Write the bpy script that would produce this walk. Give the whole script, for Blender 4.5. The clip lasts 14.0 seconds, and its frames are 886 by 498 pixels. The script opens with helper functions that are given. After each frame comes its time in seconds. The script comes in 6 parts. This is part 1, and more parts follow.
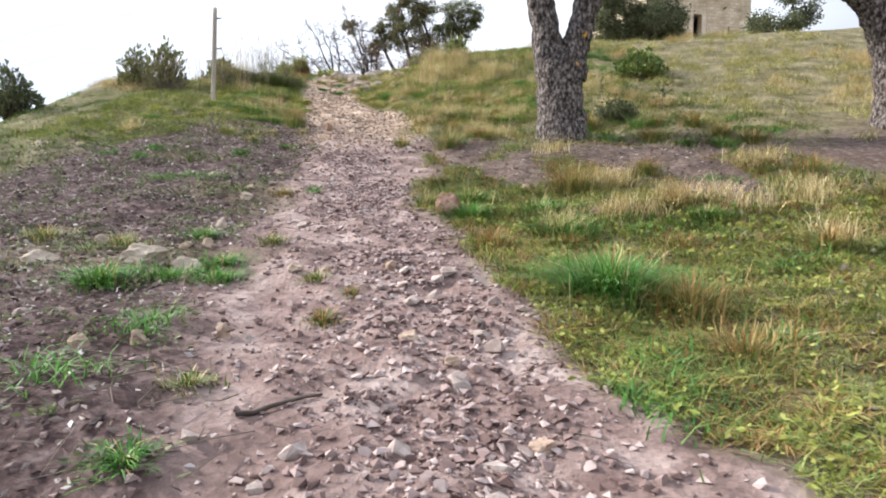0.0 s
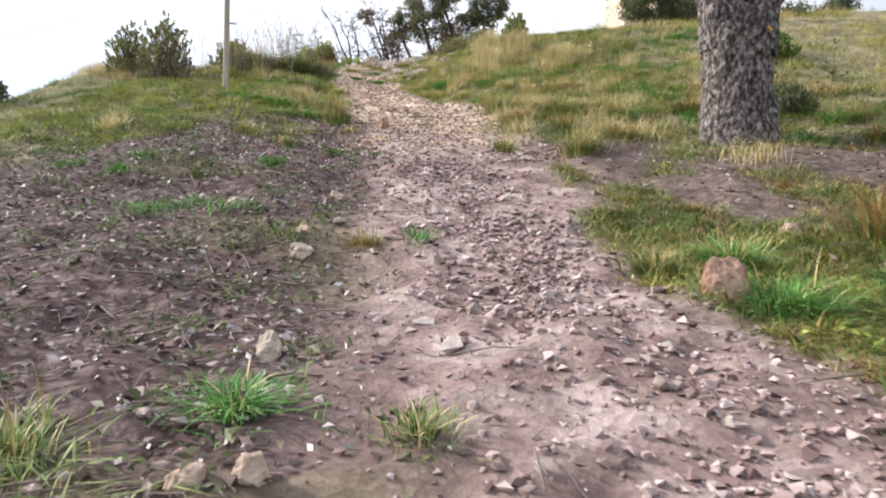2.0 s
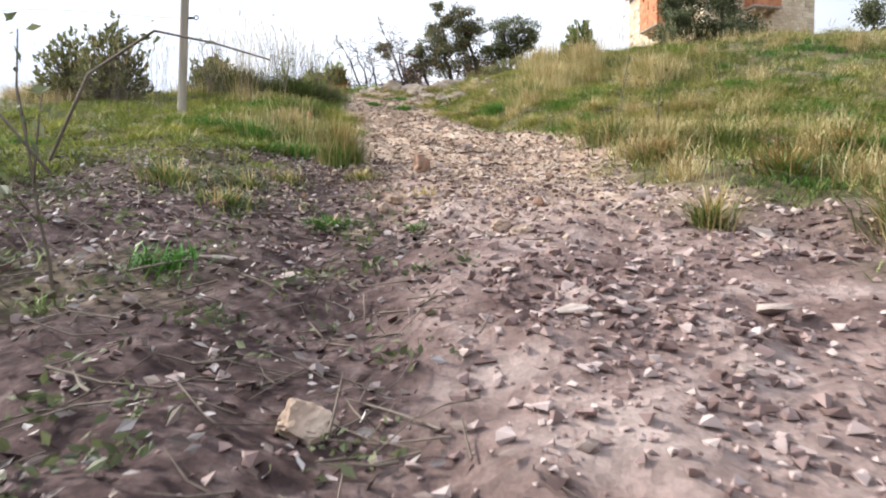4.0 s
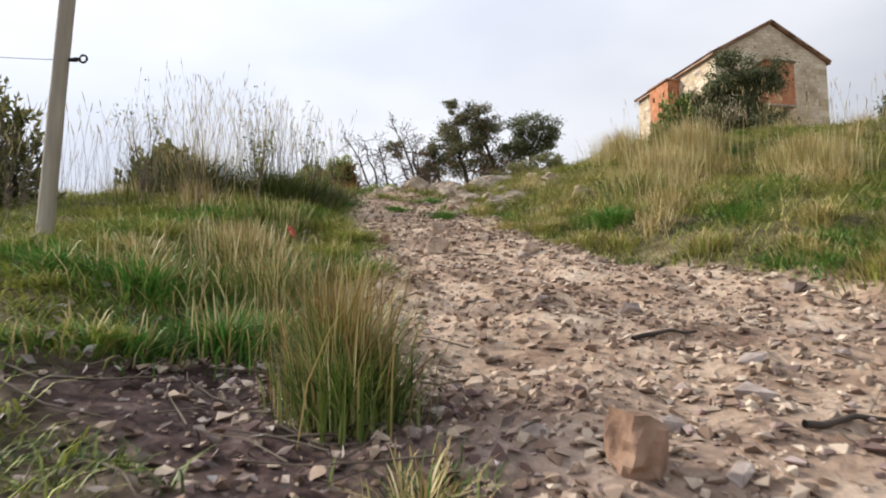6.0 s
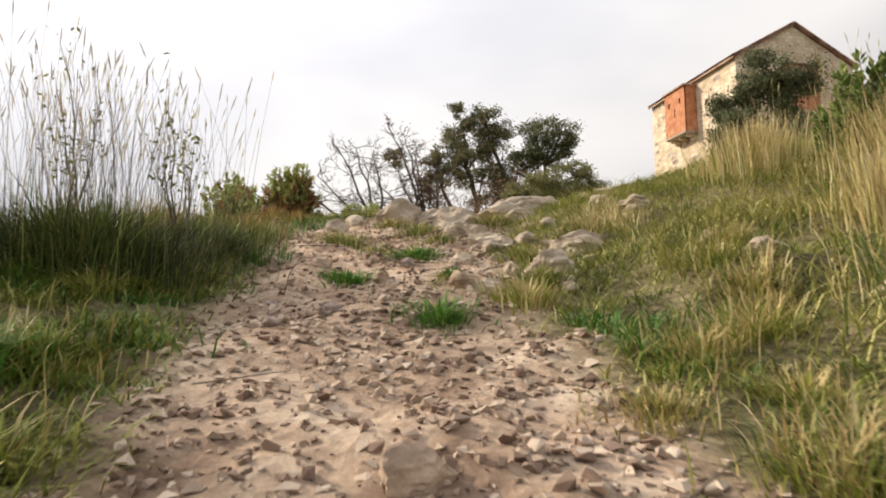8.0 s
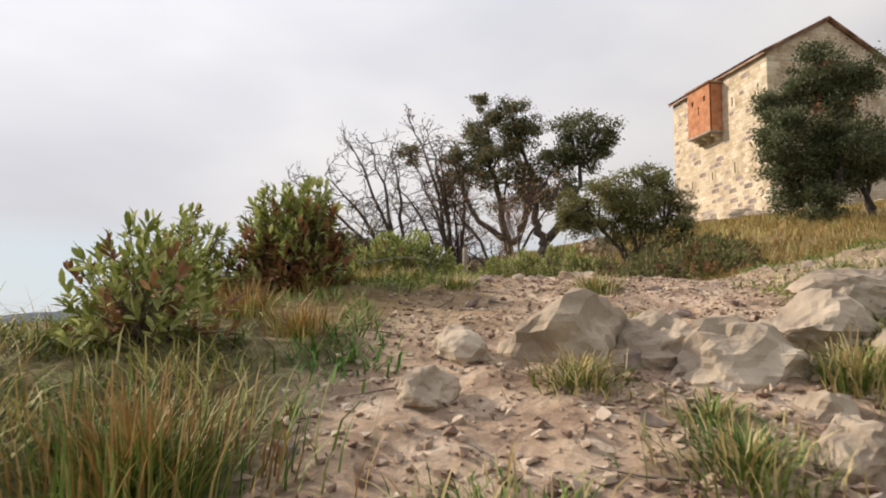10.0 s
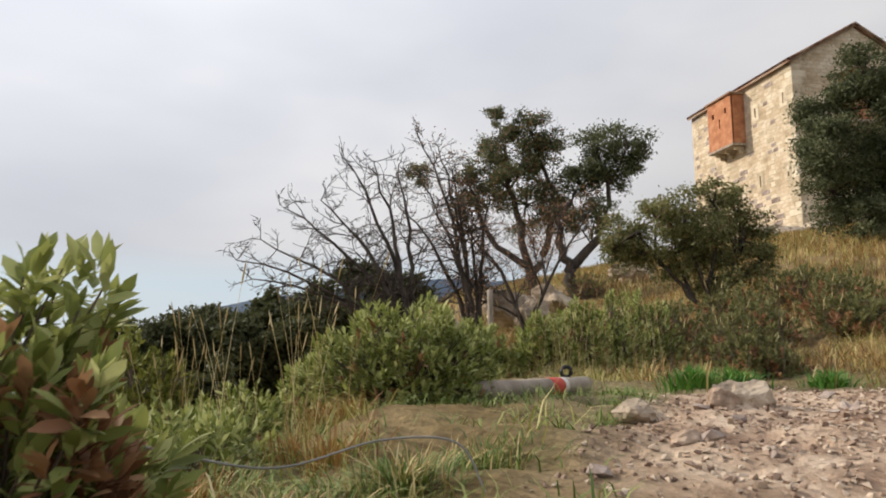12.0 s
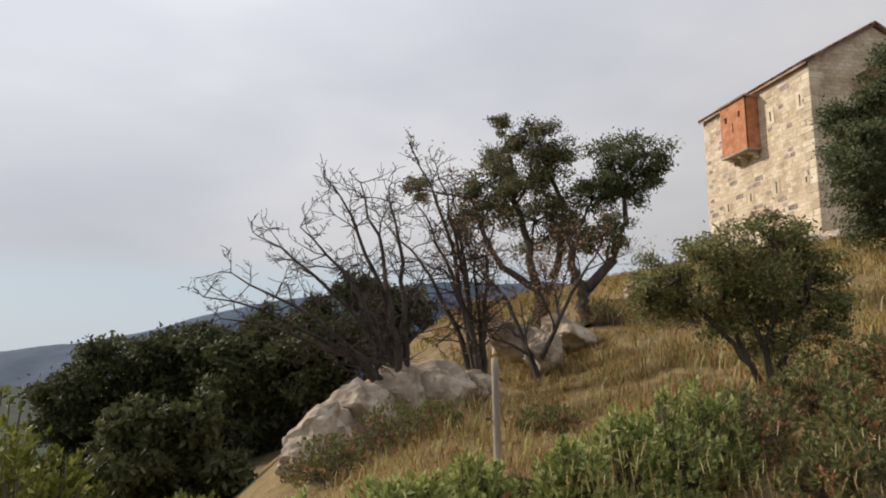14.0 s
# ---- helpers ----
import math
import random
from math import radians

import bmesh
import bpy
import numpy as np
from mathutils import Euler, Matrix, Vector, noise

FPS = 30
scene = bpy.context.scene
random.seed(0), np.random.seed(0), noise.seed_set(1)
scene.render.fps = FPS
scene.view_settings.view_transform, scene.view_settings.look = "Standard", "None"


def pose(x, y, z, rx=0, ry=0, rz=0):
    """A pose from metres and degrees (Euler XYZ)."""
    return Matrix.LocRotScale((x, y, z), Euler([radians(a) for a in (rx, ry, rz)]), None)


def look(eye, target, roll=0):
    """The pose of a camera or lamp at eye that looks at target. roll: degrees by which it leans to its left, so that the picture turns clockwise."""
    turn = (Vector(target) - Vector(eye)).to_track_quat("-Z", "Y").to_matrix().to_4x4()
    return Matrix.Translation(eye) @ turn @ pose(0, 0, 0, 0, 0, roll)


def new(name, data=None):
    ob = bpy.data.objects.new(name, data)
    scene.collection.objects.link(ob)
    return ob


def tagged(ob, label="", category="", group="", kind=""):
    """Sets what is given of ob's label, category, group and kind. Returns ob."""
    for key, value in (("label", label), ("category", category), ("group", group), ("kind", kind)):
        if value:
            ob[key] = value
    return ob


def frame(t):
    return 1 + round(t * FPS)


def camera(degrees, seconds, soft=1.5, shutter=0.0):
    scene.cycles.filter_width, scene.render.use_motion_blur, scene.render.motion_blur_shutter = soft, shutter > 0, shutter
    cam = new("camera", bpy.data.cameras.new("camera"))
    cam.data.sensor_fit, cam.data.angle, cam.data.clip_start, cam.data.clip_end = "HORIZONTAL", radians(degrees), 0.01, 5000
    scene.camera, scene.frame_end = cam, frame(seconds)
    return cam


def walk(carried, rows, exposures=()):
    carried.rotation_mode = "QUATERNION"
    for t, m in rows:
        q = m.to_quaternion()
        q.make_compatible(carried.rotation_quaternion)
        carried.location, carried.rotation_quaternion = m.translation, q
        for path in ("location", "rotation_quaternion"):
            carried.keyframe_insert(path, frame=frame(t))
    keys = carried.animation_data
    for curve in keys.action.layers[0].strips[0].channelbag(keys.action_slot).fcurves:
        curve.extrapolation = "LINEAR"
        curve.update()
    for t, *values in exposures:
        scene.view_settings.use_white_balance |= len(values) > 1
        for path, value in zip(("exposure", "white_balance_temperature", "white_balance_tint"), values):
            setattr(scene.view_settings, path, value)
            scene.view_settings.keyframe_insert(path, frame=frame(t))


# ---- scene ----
cam = camera(66.0, 14.0, soft=1.9, shutter=0.12)
PATH = [
    (0, (-0.275, 0.444, 1.74), (-0.248, 2.435, 1.552), 0.1),
    (0.5, (-0.559, 1.315, 1.748), (-0.537, 3.305, 1.555), 0.2),
    (1, (-0.951, 2.369, 1.886), (-0.933, 4.36, 1.698), -0.0),
    (1.5, (-1.366, 3.463, 2.023), (-1.353, 5.453, 1.823), -0.1),
    (2, (-1.769, 4.687, 2.08), (-1.758, 6.677, 1.883), 0.0),
    (2.2, (-1.851, 5.241, 2.106), (-1.84, 7.232, 1.913), 0.1),
    (4.3, (-2.491, 10.51, 2.622), (-2.532, 12.509, 2.589), -0.2),
    (4.5, (-2.563, 10.988, 2.703), (-2.605, 12.988, 2.71), -0.3),
    (5, (-2.766, 12.133, 2.869), (-2.81, 14.13, 2.963), -0.3),
    (5.5, (-3.013, 13.36, 3.083), (-3.058, 15.351, 3.273), -0.4),
    (6, (-3.2, 14.701, 3.409), (-3.251, 16.69, 3.612), -0.4),
    (6.5, (-3.254, 15.947, 3.714), (-3.31, 17.933, 3.944), -0.4),
    (7, (-3.25, 17.261, 4.055), (-3.31, 19.247, 4.284), -0.3),
    (7.5, (-3.186, 18.596, 4.279), (-3.246, 20.582, 4.511), -0.2),
    (8, (-3.289, 19.913, 4.672), (-3.354, 21.899, 4.901), -0.3),
    (8.5, (-3.639, 21.263, 5.029), (-3.705, 23.247, 5.265), -0.2),
    (9, (-4.049, 22.522, 5.467), (-4.11, 24.51, 5.684), 1.0),
    (9.2, (-4.187, 23.026, 5.595), (-4.248, 25.014, 5.808), 1.5),
    (11.3, (-4.826, 27.273, 6.613), (-4.909, 29.255, 6.87), -0.8),
    (11.5, (-4.839, 27.705, 6.69), (-4.937, 29.684, 6.961), -0.0),
    (12, (-4.869, 28.581, 6.94), (-4.971, 30.559, 7.214), -0.2),
    (12.5, (-4.923, 29.368, 7.236), (-5.029, 31.346, 7.512), -0.3),
    (13, (-4.989, 30.121, 7.629), (-5.101, 32.098, 7.911), -0.5),
    (13.5, (-4.857, 30.875, 7.93), (-4.973, 32.852, 8.21), -0.4),
    (14, (-4.782, 31.545, 8.286), (-4.9, 33.521, 8.568), -0.4),
]
walk(cam, [(t, look(eye, target, roll)) for t, eye, target, roll in PATH],
     exposures=[(0.0, 0.5, 5870, 10), (2.2, 0.5, 5870, 10), (4.4, 0.42, 5950, 10), (5.4, 0.02, 6050, 10), (7.0, -0.1, 6600, 11), (8.5, 0.02, 6950, 11), (9.0, -0.1, 6900, 12), (11.5, -0.32, 6600, 10), (14.0, -0.55, 6500, 11)])

# ---- sky and sun ----
SUN_EL, SUN_AZ = radians(30), Vector((-0.94, 0.34))
world = bpy.data.worlds.new("world")
scene.world = world
world.use_nodes = True
wt = world.node_tree
wt.nodes.clear()


def wn(kind, **kw):
    n = wt.nodes.new(kind)
    for k, v in kw.items():
        n.inputs[k.replace("_", " ")].default_value = v
    return n


def ramp_of(tree, stops):
    r = tree.nodes.new("ShaderNodeValToRGB")
    els = r.color_ramp.elements
    while len(els) < len(stops):
        els.new(0.5)
    for e, (p, c) in zip(els, stops):
        e.position = p
        e.color = (*c, 1) if len(c) == 3 else c
    return r


sky = wt.nodes.new("ShaderNodeTexSky")
sky.sky_type, sky.sun_disc = "NISHITA", False
sky.sun_elevation, sky.sun_rotation = SUN_EL, math.atan2(SUN_AZ.x, SUN_AZ.y)
tc = wt.nodes.new("ShaderNodeTexCoord")
sep = wt.nodes.new("ShaderNodeSeparateXYZ")
wt.links.new(tc.outputs["Generated"], sep.inputs[0])
mp = wt.nodes.new("ShaderNodeMapping")
mp.inputs["Scale"].default_value = (1.0, 1.0, 2.6)
wt.links.new(tc.outputs["Generated"], mp.inputs[0])
nz = wn("ShaderNodeTexNoise", Scale=1.3, Detail=4.0, Roughness=0.45)
wt.links.new(mp.outputs[0], nz.inputs["Vector"])
cloud = ramp_of(wt, [(0.34, (0.60, 0.62, 0.70)), (0.50, (0.72, 0.74, 0.80)), (0.66, (0.92, 0.92, 0.94))])
wt.links.new(nz.outputs[0], cloud.inputs[0])
# low in the sky the clouds thin out to a pale strip
thin = wt.nodes.new("ShaderNodeMapRange")
thin.inputs["From Min"].default_value, thin.inputs["From Max"].default_value = 0.085, 0.135
wt.links.new(sep.outputs["Z"], thin.inputs["Value"])
skyb = wt.nodes.new("ShaderNodeVectorMath")
skyb.operation = "SCALE"
skyb.inputs["Scale"].default_value = 0.06
wt.links.new(sky.outputs[0], skyb.inputs[0])
pale = wt.nodes.new("ShaderNodeMixRGB")
pale.inputs[0].default_value, pale.inputs[2].default_value = 0.75, (1.12, 1.28, 1.42, 1)
wt.links.new(skyb.outputs[0], pale.inputs[1])
high = wt.nodes.new("ShaderNodeMapRange")
high.inputs["From Min"].default_value, high.inputs["From Max"].default_value = 0.12, 0.6
high.inputs["To Min"].default_value, high.inputs["To Max"].default_value = 0.92, 1.5
wt.links.new(sep.outputs["Z"], high.inputs["Value"])
lift = wt.nodes.new("ShaderNodeVectorMath")
lift.operation = "SCALE"
wt.links.new(cloud.outputs[0], lift.inputs[0])
glow = wt.nodes.new("ShaderNodeVectorMath")
glow.operation = "DOT_PRODUCT"
glow.inputs[1].default_value = (-0.90, 0.30, 0.32)
wt.links.new(tc.outputs["Generated"], glow.inputs[0])
toward = wt.nodes.new("ShaderNodeMapRange")
toward.inputs["From Min"].default_value, toward.inputs["From Max"].default_value = -0.2, 1.0
toward.inputs["To Min"].default_value, toward.inputs["To Max"].default_value = 0.88, 1.55
wt.links.new(glow.outputs["Value"], toward.inputs["Value"])
both = wt.nodes.new("ShaderNodeMath")
both.operation = "MULTIPLY"
wt.links.new(high.outputs[0], both.inputs[0])
wt.links.new(toward.outputs[0], both.inputs[1])
wt.links.new(both.outputs[0], lift.inputs["Scale"])
mixw = wt.nodes.new("ShaderNodeMixRGB")
wt.links.new(thin.outputs[0], mixw.inputs[0])
wt.links.new(pale.outputs[0], mixw.inputs[1])
wt.links.new(lift.outputs[0], mixw.inputs[2])
bg = wt.nodes.new("ShaderNodeBackground")
bg.inputs["Strength"].default_value = 0.85
wt.links.new(mixw.outputs[0], bg.inputs[0])
wo = wt.nodes.new("ShaderNodeOutputWorld")
wt.links.new(bg.outputs[0], wo.inputs[0])

sun = new("sun", bpy.data.lights.new("sun", "SUN"))
sun.data.energy, sun.data.angle, sun.data.color = 5.2, radians(3), (1.0, 0.90, 0.76)
sun_way = Vector((SUN_AZ.x * math.cos(SUN_EL), SUN_AZ.y * math.cos(SUN_EL), math.sin(SUN_EL)))
sun.matrix_world = look((0, 0, 60), Vector((0, 0, 60)) - sun_way)


# ---- materials ----
def material(name, stops, scale=6.0, rough=0.9, bump=0.3, bump_scale=40.0, fine=0.25, island=0.0, rand=0.0, trans=0.0, stretch=(1, 1, 1), spec=0.3, dist=0.02):
    m = bpy.data.materials.new(name)
    m.use_nodes = True
    t = m.node_tree
    b = t.nodes["Principled BSDF"]
    b.inputs["Roughness"].default_value = rough
    b.inputs["Specular IOR Level"].default_value = spec
    co = t.nodes.new("ShaderNodeTexCoord")
    mapping = t.nodes.new("ShaderNodeMapping")
    mapping.inputs["Scale"].default_value = stretch
    t.links.new(co.outputs["Object"], mapping.inputs[0])
    n1 = t.nodes.new("ShaderNodeTexNoise")
    n1.inputs["Scale"].default_value, n1.inputs["Detail"].default_value = scale, 5
    n2 = t.nodes.new("ShaderNodeTexNoise")
    n2.inputs["Scale"].default_value, n2.inputs["Detail"].default_value = bump_scale, 4
    t.links.new(mapping.outputs[0], n1.inputs["Vector"])
    t.links.new(mapping.outputs[0], n2.inputs["Vector"])
    value = n1.outputs[0]
    for kind, amount in (("i", island), ("o", rand)):
        if amount:
            src = t.nodes.new("ShaderNodeNewGeometry" if kind == "i" else "ShaderNodeObjectInfo")
            mr = t.nodes.new("ShaderNodeMath")
            mr.operation = "MULTIPLY_ADD"
            mr.inputs[1].default_value, mr.inputs[2].default_value = amount, -amount / 2
            t.links.new(src.outputs["Random Per Island" if kind == "i" else "Random"], mr.inputs[0])
            ad = t.nodes.new("ShaderNodeMath")
            t.links.new(mr.outputs[0], ad.inputs[0])
            t.links.new(value, ad.inputs[1])
            value = ad.outputs[0]
    r = ramp_of(t, stops)
    t.links.new(value, r.inputs[0])
    ov = t.nodes.new("ShaderNodeMixRGB")
    ov.blend_type = "OVERLAY"
    ov.inputs[0].default_value = fine
    t.links.new(r.outputs[0], ov.inputs[1])
    t.links.new(n2.outputs[0], ov.inputs[2])
    t.links.new(ov.outputs[0], b.inputs["Base Color"])
    if bump:
        bp = t.nodes.new("ShaderNodeBump")
        bp.inputs["Strength"].default_value, bp.inputs["Distance"].default_value = bump, dist
        t.links.new(n2.outputs[0], bp.inputs["Height"])
        t.links.new(bp.outputs[0], b.inputs["Normal"])
    if trans:
        tr = t.nodes.new("ShaderNodeBsdfTranslucent")
        t.links.new(ov.outputs[0], tr.inputs[0])
        mx = t.nodes.new("ShaderNodeMixShader")
        mx.inputs[0].default_value = trans
        t.links.new(b.outputs[0], mx.inputs[1])
        t.links.new(tr.outputs[0], mx.inputs[2])
        t.links.new(mx.outputs[0], t.nodes["Material Output"].inputs[0])
    return m


def leafy(name, a, b, c, trans=0.16, island=0.7, rough=0.6):
    return material(name, [(0.15, a), (0.5, b), (0.85, c)], scale=0.7, rough=rough, bump=0, fine=0.15, island=island, trans=trans)


M_GRASS = leafy("grass_green", (0.055, 0.10, 0.020), (0.14, 0.205, 0.042), (0.33, 0.355, 0.12))
M_LUSH = leafy("grass_lush", (0.05, 0.14, 0.022), (0.10, 0.25, 0.04), (0.20, 0.36, 0.08))
M_DRY = leafy("grass_dry", (0.28, 0.19, 0.07), (0.54, 0.42, 0.19), (0.72, 0.62, 0.37))
M_OLIVEGRASS = leafy("grass_yellowish", (0.16, 0.165, 0.035), (0.36, 0.34, 0.10), (0.60, 0.53, 0.23))
M_TAWNY = leafy("grass_tawny", (0.20, 0.13, 0.04), (0.38, 0.28, 0.11), (0.56, 0.46, 0.23))
M_RUST = leafy("grass_rusty", (0.20, 0.10, 0.03), (0.36, 0.21, 0.07), (0.52, 0.37, 0.16))
M_OAKLEAF = leafy("oak_leaf", (0.06, 0.07, 0.032), (0.11, 0.125, 0.056), (0.20, 0.215, 0.11), trans=0.3)
M_DARKLEAF = leafy("dark_leaf", (0.045, 0.052, 0.022), (0.08, 0.088, 0.036), (0.125, 0.13, 0.056), trans=0.25)
M_OLIVELEAF = leafy("olive_leaf", (0.10, 0.105, 0.036), (0.18, 0.185, 0.068), (0.30, 0.285, 0.125), trans=0.3)
M_DARKGRASS = leafy("grass_dark", (0.028, 0.045, 0.013), (0.06, 0.085, 0.024), (0.14, 0.15, 0.05))
M_MOSS = leafy("grass_mossy", (0.14, 0.17, 0.028), (0.28, 0.31, 0.055), (0.45, 0.45, 0.13), trans=0.25)
M_CISTUS = leafy("rockrose_leaf", (0.15, 0.18, 0.04), (0.32, 0.355, 0.105), (0.54, 0.56, 0.25), trans=0.28)
M_BROWNLEAF = leafy("withered_leaf", (0.17, 0.08, 0.04), (0.32, 0.16, 0.08), (0.46, 0.28, 0.15))
M_YELLEAF = leafy("yellow_green_leaf", (0.11, 0.125, 0.025), (0.20, 0.22, 0.045), (0.31, 0.32, 0.08))
M_LITTER = leafy("litter_leaf", (0.05, 0.035, 0.03), (0.12, 0.085, 0.07), (0.24, 0.18, 0.15), trans=0.0)
M_PALELEAF = leafy("pale_litter_leaf", (0.20, 0.16, 0.14), (0.36, 0.31, 0.28), (0.52, 0.47, 0.44), trans=0.0)
M_TWIG = material("twig", [(0.3, (0.10, 0.075, 0.055)), (0.7, (0.22, 0.18, 0.14))], scale=3, bump=0.2, bump_scale=60)
M_BARK = material("grey_bark", [(0.3, (0.04, 0.031, 0.025)), (0.7, (0.105, 0.084, 0.068))], scale=5, bump=0.6, bump_scale=22, stretch=(1, 1, 0.3))
M_CORK = material("cork_bark", [(0.36, (0.018, 0.014, 0.012)), (0.5, (0.10, 0.08, 0.07)), (0.68, (0.31, 0.265, 0.245))], scale=19, bump=0.9, bump_scale=34, stretch=(1, 1, 0.6), fine=0.5, dist=0.05)
M_WOOD = material("weathered_wood", [(0.3, (0.24, 0.20, 0.16)), (0.7, (0.46, 0.40, 0.33))], scale=4, bump=0.4, bump_scale=30, stretch=(1, 1, 0.12))
M_STONE = material("pale_limestone", [(0.3, (0.20, 0.15, 0.125)), (0.55, (0.34, 0.272, 0.235)), (0.8, (0.49, 0.42, 0.37))], scale=1.3, bump=0.5, bump_scale=14, rand=0.35, dist=0.01)
M_BROWNROCK = material("reddish_rock", [(0.3, (0.13, 0.075, 0.05)), (0.5, (0.27, 0.165, 0.11)), (0.72, (0.42, 0.29, 0.21))], scale=3.0, bump=0.8, bump_scale=12, fine=0.4, dist=0.03)
M_TANGRAVEL = material("tan_rubble", [(0.2, (0.19, 0.125, 0.09)), (0.5, (0.37, 0.275, 0.205)), (0.85, (0.55, 0.45, 0.35))], scale=1.5, bump=0.3, bump_scale=30, island=0.75, dist=0.01)
M_GRAVEL = material("rubble", [(0.2, (0.14, 0.09, 0.078)), (0.5, (0.27, 0.19, 0.17)), (0.85, (0.46, 0.37, 0.335))], scale=1.5, bump=0.3, bump_scale=30, island=0.75, dist=0.01)
M_TANROCK = material("tan_rock", [(0.3, (0.20, 0.135, 0.095)), (0.5, (0.40, 0.295, 0.215)), (0.72, (0.58, 0.46, 0.355))], scale=3.0, bump=0.8, bump_scale=12, fine=0.4, dist=0.03)
M_ROCK = material("grey_rock", [(0.3, (0.19, 0.145, 0.105)), (0.5, (0.40, 0.325, 0.245)), (0.72, (0.60, 0.515, 0.41))], scale=0.8, bump=0.8, bump_scale=5, fine=0.4, dist=0.08)
M_BRICK = material("orange_brick", [(0.3, (0.34, 0.13, 0.065)), (0.55, (0.50, 0.22, 0.11)), (0.75, (0.58, 0.32, 0.19))], scale=0.9, bump=0.3, bump_scale=6, fine=0.3)
M_TILE = material("roof_tile", [(0.3, (0.16, 0.09, 0.06)), (0.55, (0.30, 0.17, 0.11)), (0.75, (0.40, 0.30, 0.22))], scale=0.8, bump=0.4, bump_scale=5, rand=0.4)
M_QUOIN = material("dressed_stone", [(0.3, (0.46, 0.375, 0.26)), (0.55, (0.63, 0.53, 0.385)), (0.75, (0.76, 0.67, 0.52))], scale=0.5, bump=0.3, bump_scale=3, rand=0.4, fine=0.3)
# near black for the added slabs that block daylight in the tower
M_DARK = material("dark_blocker", [(0.3, (0.03, 0.026, 0.022)), (0.7, (0.05, 0.045, 0.04))], bump=0)
M_BLACK = material("black_plastic", [(0.3, (0.012, 0.012, 0.013)), (0.7, (0.03, 0.03, 0.032))], rough=0.5, bump=0.1)
M_RED = material("red_paint", [(0.3, (0.45, 0.05, 0.035)), (0.7, (0.60, 0.10, 0.07))], rough=0.6, bump=0.2)
M_WHITE = material("white_paint", [(0.3, (0.60, 0.57, 0.52)), (0.7, (0.78, 0.76, 0.72))], rough=0.6, bump=0.2)
M_YELLOW = material("yellow_paint", [(0.3, (0.62, 0.30, 0.02)), (0.7, (0.75, 0.42, 0.04))], rough=0.7, bump=0.4)
M_WIRE = material("wire", [(0.3, (0.20, 0.20, 0.19)), (0.7, (0.34, 0.33, 0.32))], rough=0.5, bump=0)
# blue base colour carries the haze of the distance
M_HILL = material("hazy_hill", [(0.3, (0.035, 0.06, 0.10)), (0.7, (0.06, 0.09, 0.135))], scale=0.02, bump=0, fine=0.3)


def masonry():
    m = material("tower_masonry", [(0.3, (0.46, 0.37, 0.26)), (0.5, (0.68, 0.58, 0.44)), (0.75, (0.82, 0.74, 0.61))], scale=0.35, bump=0, bump_scale=2.5, fine=0.4)
    t = m.node_tree
    b = t.nodes["Principled BSDF"]
    base = b.inputs["Base Color"].links[0].from_socket
    co = t.nodes.new("ShaderNodeTexCoord")
    wob = t.nodes.new("ShaderNodeTexNoise")
    wob.inputs["Scale"].default_value = 1.2
    t.links.new(co.outputs["UV"], wob.inputs["Vector"])
    mv = t.nodes.new("ShaderNodeMixRGB")
    mv.blend_type = "ADD"
    mv.inputs[0].default_value = 0.35
    t.links.new(co.outputs["UV"], mv.inputs[1])
    t.links.new(wob.outputs["Color"], mv.inputs[2])
    bk = t.nodes.new("ShaderNodeTexBrick")
    bk.inputs["Scale"].default_value = 1.0
    bk.inputs["Brick Width"].default_value, bk.inputs["Row Height"].default_value, bk.inputs["Mortar Size"].default_value = 0.95, 0.5, 0.035
    bk.inputs["Color1"].default_value, bk.inputs["Color2"].default_value, bk.inputs["Mortar"].default_value = (0.75, 0.66, 0.56, 1), (1.0, 0.98, 0.95, 1), (0.62, 0.57, 0.50, 1)
    t.links.new(mv.outputs[0], bk.inputs["Vector"])
    mul = t.nodes.new("ShaderNodeMixRGB")
    mul.blend_type = "MULTIPLY"
    mul.inputs[0].default_value = 0.8
    t.links.new(base, mul.inputs[1])
    t.links.new(bk.outputs["Color"], mul.inputs[2])
    t.links.new(mul.outputs[0], b.inputs["Base Color"])
    bp = t.nodes.new("ShaderNodeBump")
    bp.inputs["Strength"].default_value, bp.inputs["Distance"].default_value = 0.6, 0.05
    t.links.new(bk.outputs["Color"], bp.inputs["Height"])
    t.links.new(bp.outputs[0], b.inputs["Normal"])
    return m


M_MASON = masonry()


